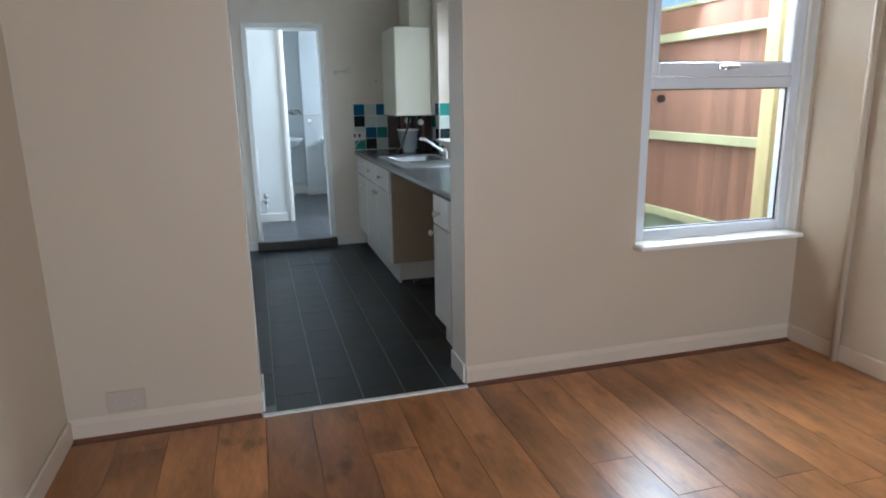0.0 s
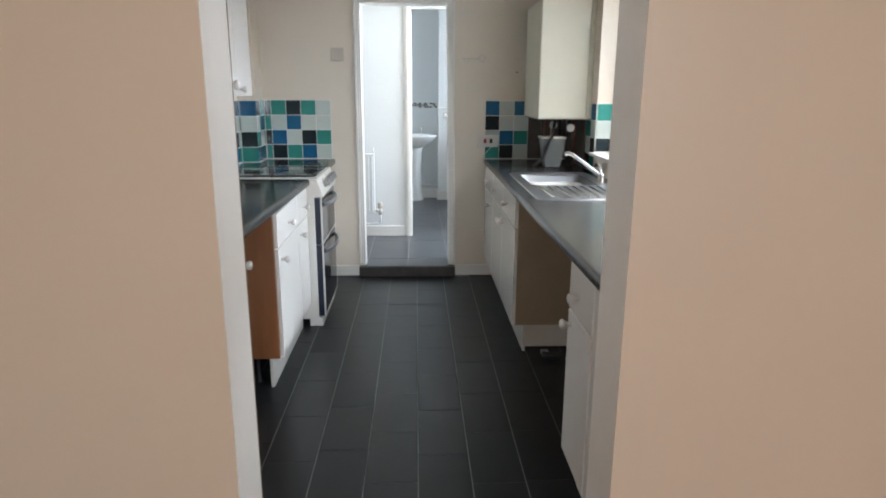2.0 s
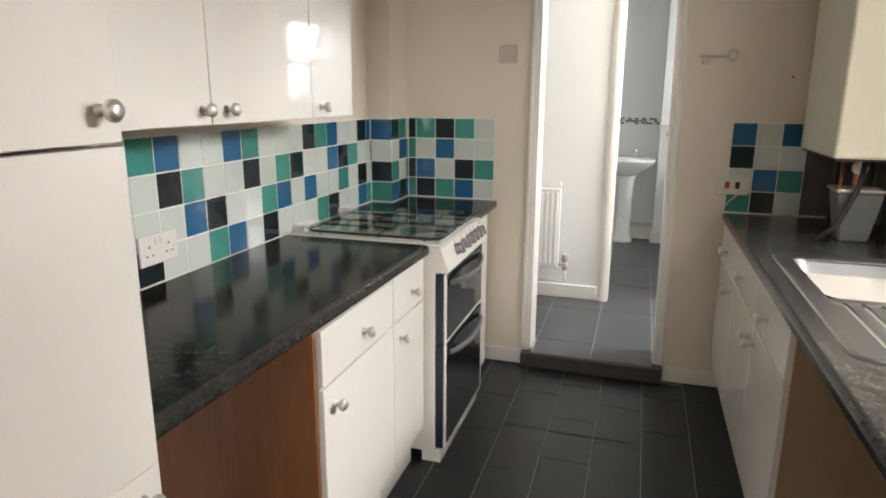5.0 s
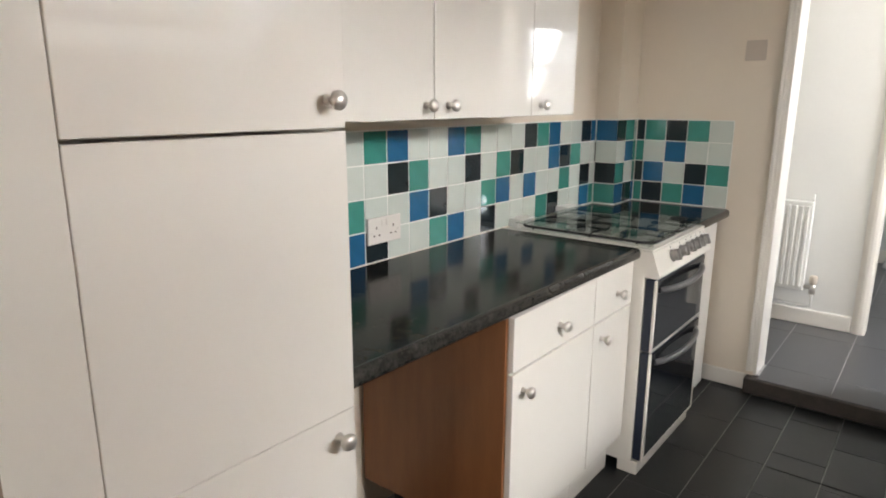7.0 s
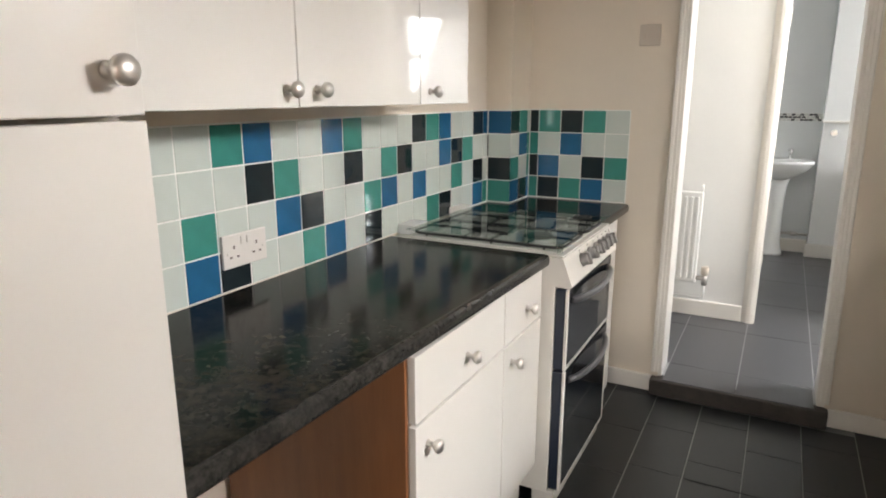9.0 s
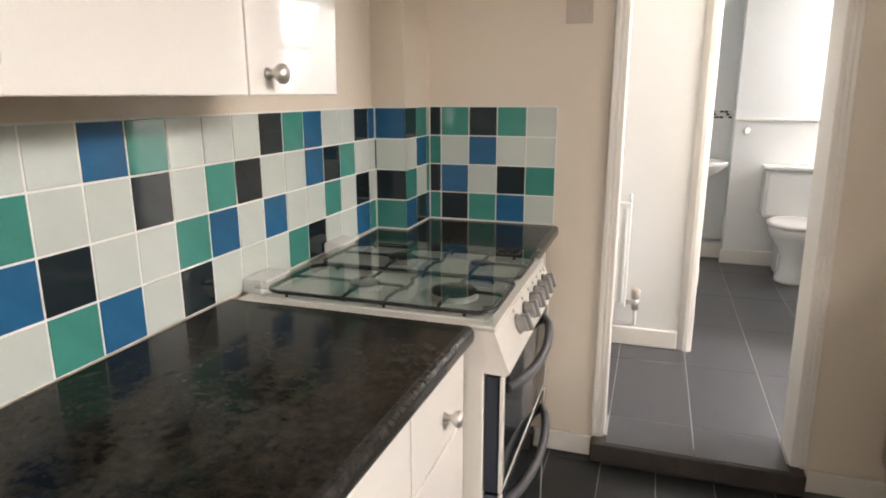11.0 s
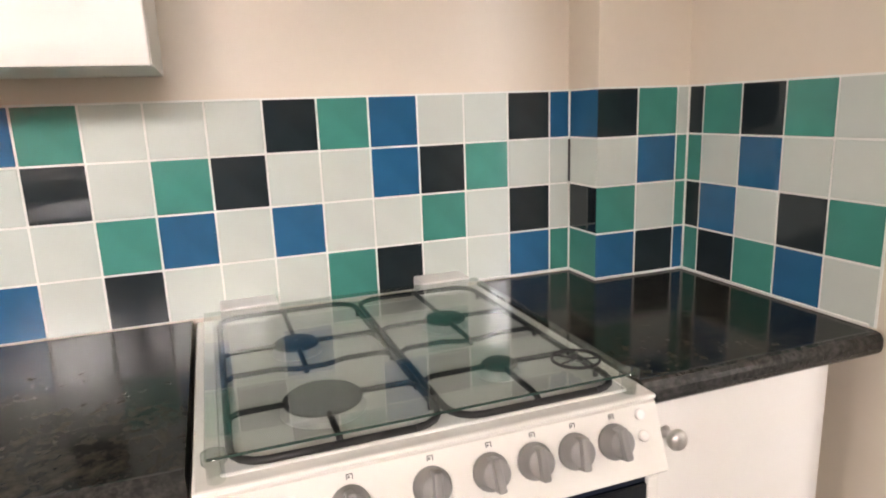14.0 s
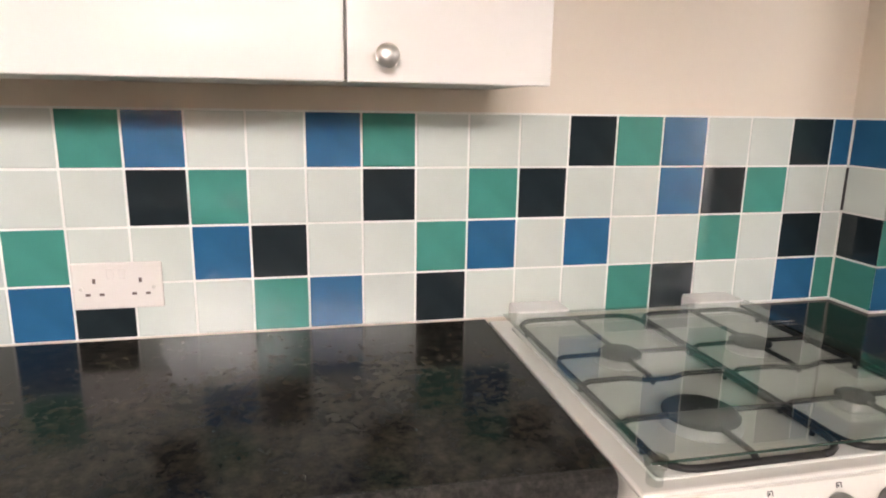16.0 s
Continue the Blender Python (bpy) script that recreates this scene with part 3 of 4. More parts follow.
front("door", tall, XFL, 1, 3.16, 3.618, 0.155, 0.8235, [(3.575, 0.776)], g=0.0004)

XFU = -0.352
wall_u = unit("wall_cabinet", XL + 0.002, XFU - 0.02, 3.62, 4.698, 1.345, 2.06, 1,
              "wide glossy off-white wall cabinet with two closed doors")
front("door", wall_u, XFU, 1, 3.655, 4.195, 1.34, 2.06, [(4.160, 1.378)])
front("door", wall_u, XFU, 1, 4.195, 4.698, 1.34, 2.06, [(4.255, 1.378)])
wall_v = unit("wall_cabinet", XL + 0.002, XFU - 0.02, 4.698, 4.998, 1.345, 2.06, 1,
              "narrow glossy off-white wall cabinet with one closed door")
front("door", wall_v, XFU, 1, 4.698, 4.998, 1.34, 2.06, [(4.752, 1.376)])

XFB = -0.084
base_a = unit("base_cabinet", XBL, XFB - 0.02, 4.20, 4.686, 0.15, 0.842, 1,
              "off-white base cabinet with drawer and door, brown bare side", plinth=-0.14)
part("side_panel", B(XBL, 4.188, 0.15, XFB - 0.020, 4.1995, 0.842, bevel=0.001), M["brown"], base_a, "dark brown wood-effect side panel")
front("drawer_front", base_a, XFB, 1, 4.196, 4.686, 0.682, 0.840, [(4.45, 0.750)])
front("door", base_a, XFB, 1, 4.196, 4.686, 0.155, 0.678, [(4.25, 0.617)])
base_b = unit("base_cabinet", XBL, XFB - 0.02, 4.688, 4.992, 0.15, 0.842, 1,
              "narrow off-white base cabinet with drawer and door beside the cooker", plinth=-0.14)
front("drawer_front", base_b, XFB, 1, 4.688, 4.990, 0.682, 0.840, [(4.86, 0.748)])
front("door", base_b, XFB, 1, 4.688, 4.990, 0.155, 0.678, [(4.745, 0.618)])
base_c = unit("base_cabinet", XBL, XFL - 0.02, 5.60, 5.985, 0.15, 0.842, 1,
              "off-white base cabinet with one door between cooker and end wall", plinth=-0.13)
front("door", base_c, XFL, 1, 5.60, 5.986, 0.02, 0.840, [(5.655, 0.785)])


def worktop(name, xb, xf, y0, y1, label, holes=None, face="worktop", skew=0.0):
    """Post-formed top with a rounded front edge at xf."""
    top = thing(name, ((xb + xf) / 2, (y0 + y1) / 2, WT - 0.04), label, "worktop")
    s = 1 if xf > xb else -1
    r = 0.014
    nose = [(xf - s * 0.018, WT - 0.040), (xf - s * r, WT - 0.040)]
    nose += [(xf - s * r + s * r * math.sin(a), WT - 0.040 + r - r * math.cos(a)) for a in (0.5, 1.05, 1.57)]
    nose += [(xf - s * r + s * r * math.cos(a), WT - r + r * math.sin(a)) for a in (0.0, 0.5, 1.05, 1.57)]
    nose += [(xf - s * 0.018, WT)]
    edge = prism(bmesh.new(), nose, y0, y1)
    for v in edge.verts:
        if v.co.y < y0 + 0.001 and abs(v.co.x - xf) < 0.03:
            v.co.x -= s * skew
    part("front_edge", edge, M["worktop_edge"], top, "rounded mottled dark front edge")
    xi = xf - s * 0.018
    bm = bmesh.new()
    if holes:
        hx0, hy0, hx1, hy1 = holes
        a, b = min(xb, xi), max(xb, xi)
        for q in ((a, y0, b, hy0), (a, hy1, b, y1), (a, hy0, hx0, hy1), (hx1, hy0, b, hy1)):
            box(bm, q[0], q[1], WT - 0.04, q[2], q[3], WT)
    else:
        box(bm, min(xb, xi), y0, WT - 0.04, max(xb, xi), y1, WT)
    for v in bm.verts:
        if v.co.y < y0 + 0.001 and abs(v.co.x - xi) < 0.001:
            v.co.x -= s * skew
    part("top", bm, M[face], top)
    return top


worktop("worktop", XBL, -0.064, 3.62, 4.994, "dark stone-effect laminate worktop beside the cooker", skew=0.028)
worktop("worktop", XBL, -0.050, 5.596, YF - 0.008, "dark stone-effect laminate worktop in the corner")
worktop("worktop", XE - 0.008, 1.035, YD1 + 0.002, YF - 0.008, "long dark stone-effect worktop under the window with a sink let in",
        holes=(1.16, 4.73, 1.52, 5.18), face="worktop_sheen")

# window side
XFR = 1.047
ru_a = unit("base_cabinet", XE - 0.01, XFR + 0.02, 3.085, 3.385, 0.15, 0.842, -1,
            "narrow off-white base cabinet with drawer and door by the doorway", plinth=1.11)
front("drawer_front", ru_a, XFR, -1, 3.100, 3.385, 0.682, 0.840, [(3.262, 0.750)])
front("door", ru_a, XFR, -1, 3.100, 3.385, 0.155, 0.678, [(3.348, 0.632)])
part("filler_strip", B(XFR + 0.004, 3.006, 0.15, XFR + 0.02, 3.098, 0.842), M["door_gloss"], ru_a, "off-white filler strip")
ru_b = unit("base_cabinet", XE - 0.01, XFR + 0.02, 4.597, 5.56, 0.15, 0.842, -1,
            "wide off-white sink cabinet with bare chipboard side", plinth=1.11)
part("side_panel", B(XFR + 0.018, 4.582, 0.155, XE - 0.01, 4.596, 0.842), M["beige_board"], ru_b, "bare brown chipboard side panel")
part("side_plinth", B(1.126, 4.63, 0.012, XE - 0.02, 4.645, 0.150), M["carcass"], ru_b, "off-white side plinth board")
for ya, yb, ky, kd in ((4.585, 5.075, 4.87, 5.03), (5.075, 5.56, 5.36, 5.12)):
    front("drawer_front", ru_b, XFR, -1, ya, yb, 0.682, 0.840, [(ky, 0.765)])
    front("door", ru_b, XFR, -1, ya, yb, 0.155, 0.678, [(kd, 0.625)])
ru_c = unit("base_cabinet", XE - 0.01, XFR + 0.02, 5.562, 6.055, 0.15, 0.842, -1,
            "off-white base cabinet with drawer and door against the end wall", plinth=1.11)
front("drawer_front", ru_c, XFR, -1, 5.562, 6.055, 0.682, 0.840, [(5.86, 0.745)])
front("door", ru_c, XFR, -1, 5.562, 6.055, 0.155, 0.678, [(5.70, 0.605)])

# sink
sink = thing("kitchen_sink", (1.33, 4.75, WT), "stainless steel inset sink with ribbed drainer", "sink")
zt = WT + 0.005


def rounded(x0, y0, x1, y1, r, z):
    """Corner points of a rounded rectangle at one height."""
    return [(cx + r * math.cos(radians(a0 + 18 * k)), cy + r * math.sin(radians(a0 + 18 * k)), z)
            for cx, cy, a0 in ((x1 - r, y1 - r, 0), (x0 + r, y1 - r, 90), (x0 + r, y0 + r, 180), (x1 - r, y0 + r, 270)) for k in range(6)]


def band(bm, loops):
    """Joins closed loops of equal count into a smooth strip."""
    rings = [[bm.verts.new(p) for p in lp] for lp in loops]
    for a, b in zip(rings, rings[1:]):
        for k in range(len(a)):
            f = bm.faces.new((a[k], a[(k + 1) % len(a)], b[(k + 1) % len(b)], b[k]))
            f.smooth = True
    return bm


bm = bmesh.new()
X0, X1, YS0, YS1 = 1.100, 1.580, 4.275, 5.258
band(bm, [rounded(X0, YS0, X1, YS1, 0.055, WT + 0.0004), rounded(X0 + 0.002, YS0 + 0.002, X1 - 0.002, YS1 - 0.002, 0.054, WT + 0.0045),
          rounded(X0 + 0.008, YS0 + 0.008, X1 - 0.008, YS1 - 0.008, 0.050, WT + 0.0072), rounded(X0 + 0.016, YS0 + 0.016, X1 - 0.016, YS1 - 0.016, 0.044, WT + 0.0050),
          rounded(X0 + 0.030, YS0 + 0.030, X1 - 0.030, YS1 - 0.030, 0.036, WT + 0.0036)])
for q in ((1.121, 5.180, 1.556, 5.230), (1.121, 4.690, 1.556, 4.728), (1.121, 4.728, 1.158, 5.180), (1.520, 4.728, 1.556, 5.180), (1.121, 4.300, 1.158, 4.690), (1.520, 4.300, 1.556, 4.690)):
    box(bm, q[0], q[1], WT + 0.0005, q[2], q[3], WT + 0.0046, bevel=0.001, segments=1)
part("rim", bm, M["steel"], sink)
bm = bmesh.new()
lo, hi = [], []
for z, ins in ((zt, 0.0), (zt - 0.01, 0.006), (zt - 0.13, 0.02), (zt - 0.15, 0.05)):
    x0, x1, y0, y1 = 1.155 + ins, 1.525 - ins, 4.725 + ins, 5.185 - ins
    ring = []
    r = 0.045
    for cx, cy, a0 in ((x1 - r, y1 - r, 0), (x0 + r, y1 - r, 90), (x0 + r, y0 + r, 180), (x1 - r, y0 + r, 270)):
        for k in range(5):
            a = radians(a0 + 22.5 * k)
            ring.append(bm.verts.new((cx + r * math.cos(a), cy + r * math.sin(a), z)))
    lo.append(ring)
for a, b in zip(lo, lo[1:]):
    for k in range(len(a)):
        f = bm.faces.new((a[k], a[(k + 1) % len(a)], b[(k + 1) % len(a)], b[k]))
        f.smooth = True
bm.faces.new(lo[-1])
part("bowl", bm, M["bowl_steel"], sink, "deep stainless steel bowl")
part("waste", lathe(bmesh.new(), [(0.045, 0), (0.045, 0.003), (0.03, 0.004), (0.028, 0.001)], (1.34, 4.955, zt - 0.149), "z", 20), M["chrome"], sink, "round chrome waste")
bm = bmesh.new()
box(bm, 1.155, 4.31, WT + 0.0005, 1.525, 4.69, WT + 0.002)
drainer = part("drainer", bm, M["steel"], sink, "ribbed steel drainer")
rib = shape("rib", tube(bmesh.new(), [(0, -0.175, 0.002), (0, -0.15, 0.0045), (0, 0.14, 0.0035), (0, 0.17, 0.002)], 0.007, 8), M["chrome"])
for k in range(8):
    piece("rib", rib, drainer, (1.185 + k * 0.044, 4.51, WT))

tap = thing("mixer_tap", (1.548, 4.80, zt), "chrome mixer tap with a slanting spout on the sink", "tap")
part("base", lathe(bmesh.new(), [(0.027, 0), (0.027, 0.006), (0.020, 0.012), (0.019, 0.045), (0.012, 0.052)], (1.545, 4.80, zt), "z", 20), M["chrome"], tap)
part("spout", tube(bmesh.new(), [(1.545, 4.80, zt + 0.030), (1.50, 4.822, zt + 0.072), (1.44, 4.850, zt + 0.118), (1.395, 4.871, zt + 0.148), (1.375, 4.880, zt + 0.154), (1.360, 4.887, zt + 0.146)], 0.010, 12,
                   radii=[0.011, 0.010, 0.0095, 0.011, 0.013, 0.013]), M["chrome"], tap)
part("lever", tube(bmesh.new(), [(1.545, 4.80, zt + 0.050), (1.550, 4.86, zt + 0.078), (1.556, 4.94, zt + 0.086), (1.560, 4.99, zt + 0.070)], 0.007, 10), M["chrome"], tap)

# ---- cooker ----
Y0, Y1 = 5.003, 5.590
ZH = 0.8825                          # top of the hob surround
cooker = thing("gas_cooker", (-0.30, 5.29, 0), "white freestanding gas cooker with a glass lid closed over the hob", "cooker")
part("body", B(-0.600, Y0, 0.045, -0.045, Y1, ZH - 0.0085, bevel=0.003), M["enamel"], cooker)
part("kick_plate", B(-0.10, Y0 + 0.002, 0.0, -0.022, Y1 - 0.002, 0.055, bevel=0.004), M["enamel"], cooker, "white enamel base strip")
bm = bmesh.new()
box(bm, -0.640, Y0 - 0.002, ZH - 0.0085, -0.022, Y1 + 0.003, ZH, bevel=0.004)
part("hob_surround", bm, M["enamel"], cooker, "white enamel hob surround")
part("hob_tray", B(-0.585, Y0 + 0.028, ZH - 0.0005, -0.045, Y1 - 0.028, ZH + 0.0030, bevel=0.004), M["hob_enamel"], cooker, "pale enamel spillage tray")
burners = ((-0.385, 5.160, 0.036), (-0.395, 5.425, 0.036), (-0.160, 5.165, 0.052), (-0.165, 5.425, 0.026))
for bx, by, r in burners:
    b = part("burner", lathe(bmesh.new(), [(r + 0.005, 0), (r + 0.005, 0.003), (r + 0.001, 0.007), (r - 0.001, 0.014)], (bx, by, ZH + 0.0025), "z", 28), M["burner_ring"], cooker, "dull metal burner ring")
    part("cap", lathe(bmesh.new(), [(r, 0.014), (r + 0.001, 0.017), (r - 0.004, 0.021), (0.004, 0.022)], (bx, by, ZH + 0.0025), "z", 28), M["burner"], b, "round dark burner cap")
for (ya, yb), cs in (((Y0 + 0.040, 5.2958), burners[0::2]), ((5.3062, Y1 - 0.042), burners[1::2])):
    bm = bmesh.new()
    z = ZH + 0.0135
    c = 0.040
    xa, xb = -0.590, -0.040
    loop = [(cx + c * math.cos(radians(a0 + 22.5 * k)), cy + c * math.sin(radians(a0 + 22.5 * k)), z)
            for cx, cy, a0 in ((xb - c, yb - c, 0), (xa + c, yb - c, 90), (xa + c, ya + c, 180), (xb - c, ya + c, 270)) for k in range(5)]
    tube(bm, loop + loop[:1], 0.0048)
    xm = -0.285
    # the bar between the burners, bowed towards the front one
    tube(bm, [(xm, ya, z - 0.002), (xm, ya + 0.014, z + 0.005), (xm, ya + 0.075, z + 0.0055), (xm + 0.012, ya + 0.105, z + 0.0055),
              (xm + 0.012, yb - 0.105, z + 0.0055), (xm, yb - 0.075, z + 0.0055), (xm, yb - 0.014, z + 0.005), (xm, yb, z - 0.002)], 0.0042)
    for bx, by, r in cs:
        for ye, s in ((ya, 1), (yb, -1)):
            y_in = by - s * (r * 0.75 + 0.004)
            tube(bm, [(bx, ye, z - 0.006), (bx, ye + s * 0.004, z + 0.001), (bx, ye + s * 0.014, z + 0.005), (bx, y_in, z + 0.0055)], 0.0042)
        for s in (-1, 1):
            x_in = bx + s * (r * 0.75 + 0.006)
            xe = {(-1, True): xa, (1, True): xm + 0.012, (-1, False): xm, (1, False): xb}[(s, bx < xm)]
            if xe == xm:
                continue
            tube(bm, [(xe, by, z - 0.001), (xe - s * 0.014, by, z + 0.005), (x_in, by, z + 0.0055), (x_in - s * 0.010, by, z + 0.004)], 0.0042)
    for px in (xa + 0.06, xm, xb - 0.06):
        for py in (ya + 0.001, yb - 0.001):
            tube(bm, [(px, py, ZH + 0.0025), (px, py, z)], 0.004, 6)
    part("pan_support", bm, M["iron"], cooker, "black wire pan support")
bm = bmesh.new()
ring = [(-0.112 + 0.034 * math.cos(a), 5.521 + 0.034 * math.sin(a), ZH + 0.0295) for a in [2 * math.pi * k / 24 for k in range(25)]]
tube(bm, ring, 0.0022, 6)
for k in range(5):
    a = 2 * math.pi * k / 5
    tube(bm, [(-0.112, 5.521, ZH + 0.0295), (-0.112 + 0.034 * math.cos(a), 5.521 + 0.034 * math.sin(a), ZH + 0.0295)], 0.0013, 5)
part("ring_emblem", bm, M["iron"], cooker, "thin black ring printed on the lid")
lid = part("glass_lid", B(-0.598, Y0 + 0.014, ZH + 0.0245, -0.041, Y1 - 0.018, ZH + 0.0285, bevel=0.0015), M["lid_glass"], cooker, "clear greenish glass hob lid")
lid.visible_shadow = False
part("lid_edge", B(-0.0408, Y0 + 0.016, ZH + 0.0250, -0.0394, Y1 - 0.020, ZH + 0.0280), M["lid_edge"], cooker, "dark green polished glass edge")
for ya in (5.047, 5.447):
    bm = B(-0.6515, ya, ZH + 0.0002, -0.600, ya + 0.108, ZH + 0.0300, bevel=0.003)
    box(bm, -0.6505, ya + 0.001, ZH + 0.0290, -0.586, ya + 0.107, ZH + 0.0340, bevel=0.002)
    part("lid_hinge", bm, M["hinge_white"], cooker, "white plastic lid hinge cover")
for ya in (Y0 + 0.024, Y1 - 0.028):
    part("lid_buffer", lathe(bmesh.new(), [(0.010, 0), (0.010, 0.020), (0.014, 0.023), (0.014, 0.033), (0.007, 0.035)], (-0.042, ya, ZH), "z", 14), M["lid_glass"], cooker, "clear plastic lid buffer")
fascia = part("control_panel", prism(bmesh.new(), [(-0.060, ZH - 0.0088), (-0.030, ZH - 0.0088), (-0.023, ZH - 0.0115), (0.004, 0.800), (0.010, 0.786), (0.002, 0.779), (-0.060, 0.781)], Y0 - 0.001, Y1 + 0.001),
              M["enamel"], cooker, "sloping white control panel")
tilt = math.atan2(0.030, 0.086)
nx, nz = math.cos(tilt), math.sin(tilt)
kbm = bmesh.new()
lathe(kbm, [(0.0235, 0.0), (0.0235, 0.004), (0.0195, 0.007), (0.0185, 0.020), (0.016, 0.023), (0.002, 0.0235)], (0, 0, 0), "x", 22)
box(kbm, 0.010, -0.0055, -0.021, 0.032, 0.0055, 0.021, bevel=0.003)
DIAL = shape("control_knob", kbm, M["knob_grey"])
mbm = bmesh.new()
for q in ((-0.0038, 0.0, -0.0028, 0.0065), (0.0028, 0.0, 0.0038, 0.0065), (-0.0028, 0.0055, 0.0028, 0.0065), (-0.0020, 0.0015, 0.0002, 0.0040)):
    box(mbm, 0.0, q[0], q[1], 0.0006, q[2], q[3])
dial_mark = shape("dial_mark", mbm, M["mark"])
button = shape("ignition_button", lathe(bmesh.new(), [(0.0075, -0.001), (0.0075, 0.003), (0.006, 0.0045), (0.001, 0.0045)], (0, 0, 0), "x", 16), M["plastic"])
for i, y in enumerate((5.165, 5.262, 5.338, 5.398, 5.456, 5.515)):
    at = Vector((-0.0075, y, 0.836))
    d = piece("control_knob", DIAL, fascia, at, (radians((8, -6, 4, 0, -5, 3)[i]), -tilt, 0))
    tagged(d, "ribbed grey plastic control knob")
    piece("dial_mark", dial_mark, fascia, (-0.0186, y + 0.003, 0.862), (0, -tilt, 0))
for z in (0.860, 0.833):
    tagged(piece("ignition_button", button, fascia, (-0.0182 + (0.860 - z) * 0.36, 5.562, z), (0, -tilt, 0)), "small round white push button")
for z0, z1, nm in ((0.500, 0.772, "grill_door"), (0.062, 0.494, "oven_door")):
    d = part(nm, B(-0.044, Y0 + 0.004, z0, -0.012, Y1 - 0.004, z1, bevel=0.004), M["navy"], cooker, "dark door body")
    part("door_glass", B(-0.011, Y0 + 0.022, z0 + 0.012, -0.004, Y1 - 0.022, z1 - 0.008, bevel=0.002), M["oven_glass"], d, "black oven door glass")
    bm = bmesh.new()
    for q in ((Y0 + 0.004, z0, Y0 + 0.021, z1), (Y1 - 0.021, z0, Y1 - 0.004, z1), (Y0 + 0.021, z0, Y1 - 0.021, z0 + (0.011 if z0 < 0.3 else 0.003))):
        box(bm, -0.0115, q[0], q[1], -0.003, q[2], q[3], bevel=0.002)
    part("door_frame", bm, M["enamel"], d, "thin white door frame")
    pts = [(-0.006 + 0.040 * math.sin(math.pi * k / 10) ** 0.6, Y0 + 0.055 + (Y1 - Y0 - 0.11) * k / 10, z1 - 0.045 - 0.006 * math.sin(math.pi * k / 10)) for k in range(11)]
    part("handle", tube(bmesh.new(), pts, 0.0115, 10), M["handle_grey"], d, "bowed dark grey door handle")

# ---- boiler and what hangs below it ----
boil = thing("wall_boiler", (1.48, 5.70, 1.20), "cream wall-hung gas boiler beside the window", "boiler")
part("casing", B(1.305, 5.45, 1.20, 1.615, 5.98, 1.915, bevel=0.010), M["boiler"], boil)
part("back_frame", B(1.618, 5.46, 1.205, XE - 0.001, 5.97, 1.91, bevel=0.003), M["boiler"], boil, "cream back frame")
part("base_panel", B(1.315, 5.46, 1.192, 1.60, 5.97, 1.200), M["dark_pipe"], boil, "dark open underside")
flue = thing("flue_box", (1.55, 5.70, 1.915), "off-white boxed boiler flue rising above the casing", "flue")
part("casing", B(1.455, 5.52, 1.9155, XE - 0.001, 5.90, ZC - 0.001, bevel=0.004), M["boiler"], flue)
for x, y, r, mt, lb in ((1.38, 5.60, 0.0075, "copper", "tarnished copper pipe"), (1.44, 5.64, 0.011, "copper", "tarnished copper pipe"),
                        (1.50, 5.68, 0.0075, "dark_pipe", "dark lagged pipe"), (1.545, 5.60, 0.0135, "dark_pipe", "dark lagged pipe"),
                        (1.59, 5.66, 0.011, "copper", "tarnished copper pipe"), (1.41, 5.80, 0.011, "dark_pipe", "dark lagged pipe")):
    solid("pipe", tube(bmesh.new(), [(x, y, 1.195), (x, y, 1.06), (x + 0.005, y + 0.03, WT + 0.0005)], r, 10), M[mt], lb + " under the boiler", "pipe")
for x, y, z in ((1.545, 5.595, 1.140), (1.44, 5.635, 1.155)):
    solid("valve", lathe(bmesh.new(), [(0.022, -0.02), (0.026, -0.012), (0.026, 0.010), (0.018, 0.022)], (x, y - 0.02, z), "y", 16), M["plastic"], "pale round boiler valve under the casing", "valve")
solid("condensate_pipe", tube(bmesh.new(), [(1.30, 5.50, WT + 0.012), (1.36, 5.51, WT + 0.06), (1.42, 5.52, 1.10), (1.44, 5.56, 1.19)], 0.010, 10), M["dark_pipe"],
      "dark slanting hose below the boiler", "pipe")
tub = thing("storage_tub", (1.435, 5.64, WT), "pale grey tapered plastic tub with lid on the worktop", "tub")
tb = bmesh.new()
vs = []
for z, hx, hy in ((WT + 0.001, 0.050, 0.045), (WT + 0.185, 0.078, 0.062)):
    vs.append([tb.verts.new((1.435 + sx * hx, 5.60 + sy * hy, z)) for sx, sy in ((-1, -1), (1, -1), (1, 1), (-1, 1))])
tb.faces.new(vs[0][::-1]), tb.faces.new(vs[1])
for k in range(4):
    tb.faces.new((vs[0][k], vs[0][(k + 1) % 4], vs[1][(k + 1) % 4], vs[1][k]))
bmesh.ops.bevel(tb, geom=tb.edges[:], offset=0.006, segments=2, affect="EDGES")
part("body", tb, M["tub"], tub)
part("lid", B(1.350, 5.532, WT + 0.186, 1.520, 5.668, WT + 0.198, bevel=0.004), M["switch_grey"], tub, "pale flat lid")

# loose flex and rubble in the appliance gap
solid("waste_hose", tube(bmesh.new(), [(1.20, 4.50, 0.020), (1.27, 4.47, 0.020), (1.36, 4.50, 0.028), (1.46, 4.42, 0.02), (1.56, 4.30, 0.02), (1.60, 4.10, 0.02)], 0.018, 10), M["dark_pipe"],
      "dark waste hose lying on the floor in the appliance gap", "hose")
solid("pipe_clip", B(1.205, 4.535, 0.0, 1.245, 4.57, 0.022, bevel=0.004), M["plastic"], "small pale plastic pipe clip on the floor", "pipe clip")


# ---- electrics ----
def plate(name, mat, c, w, h, axis, label, category):
    """Wall plate: axis x stands off a wall along y, axis y off a wall along x."""
    t = thing(name, c, label, category)
    x, y, z = c
    if axis == "x":
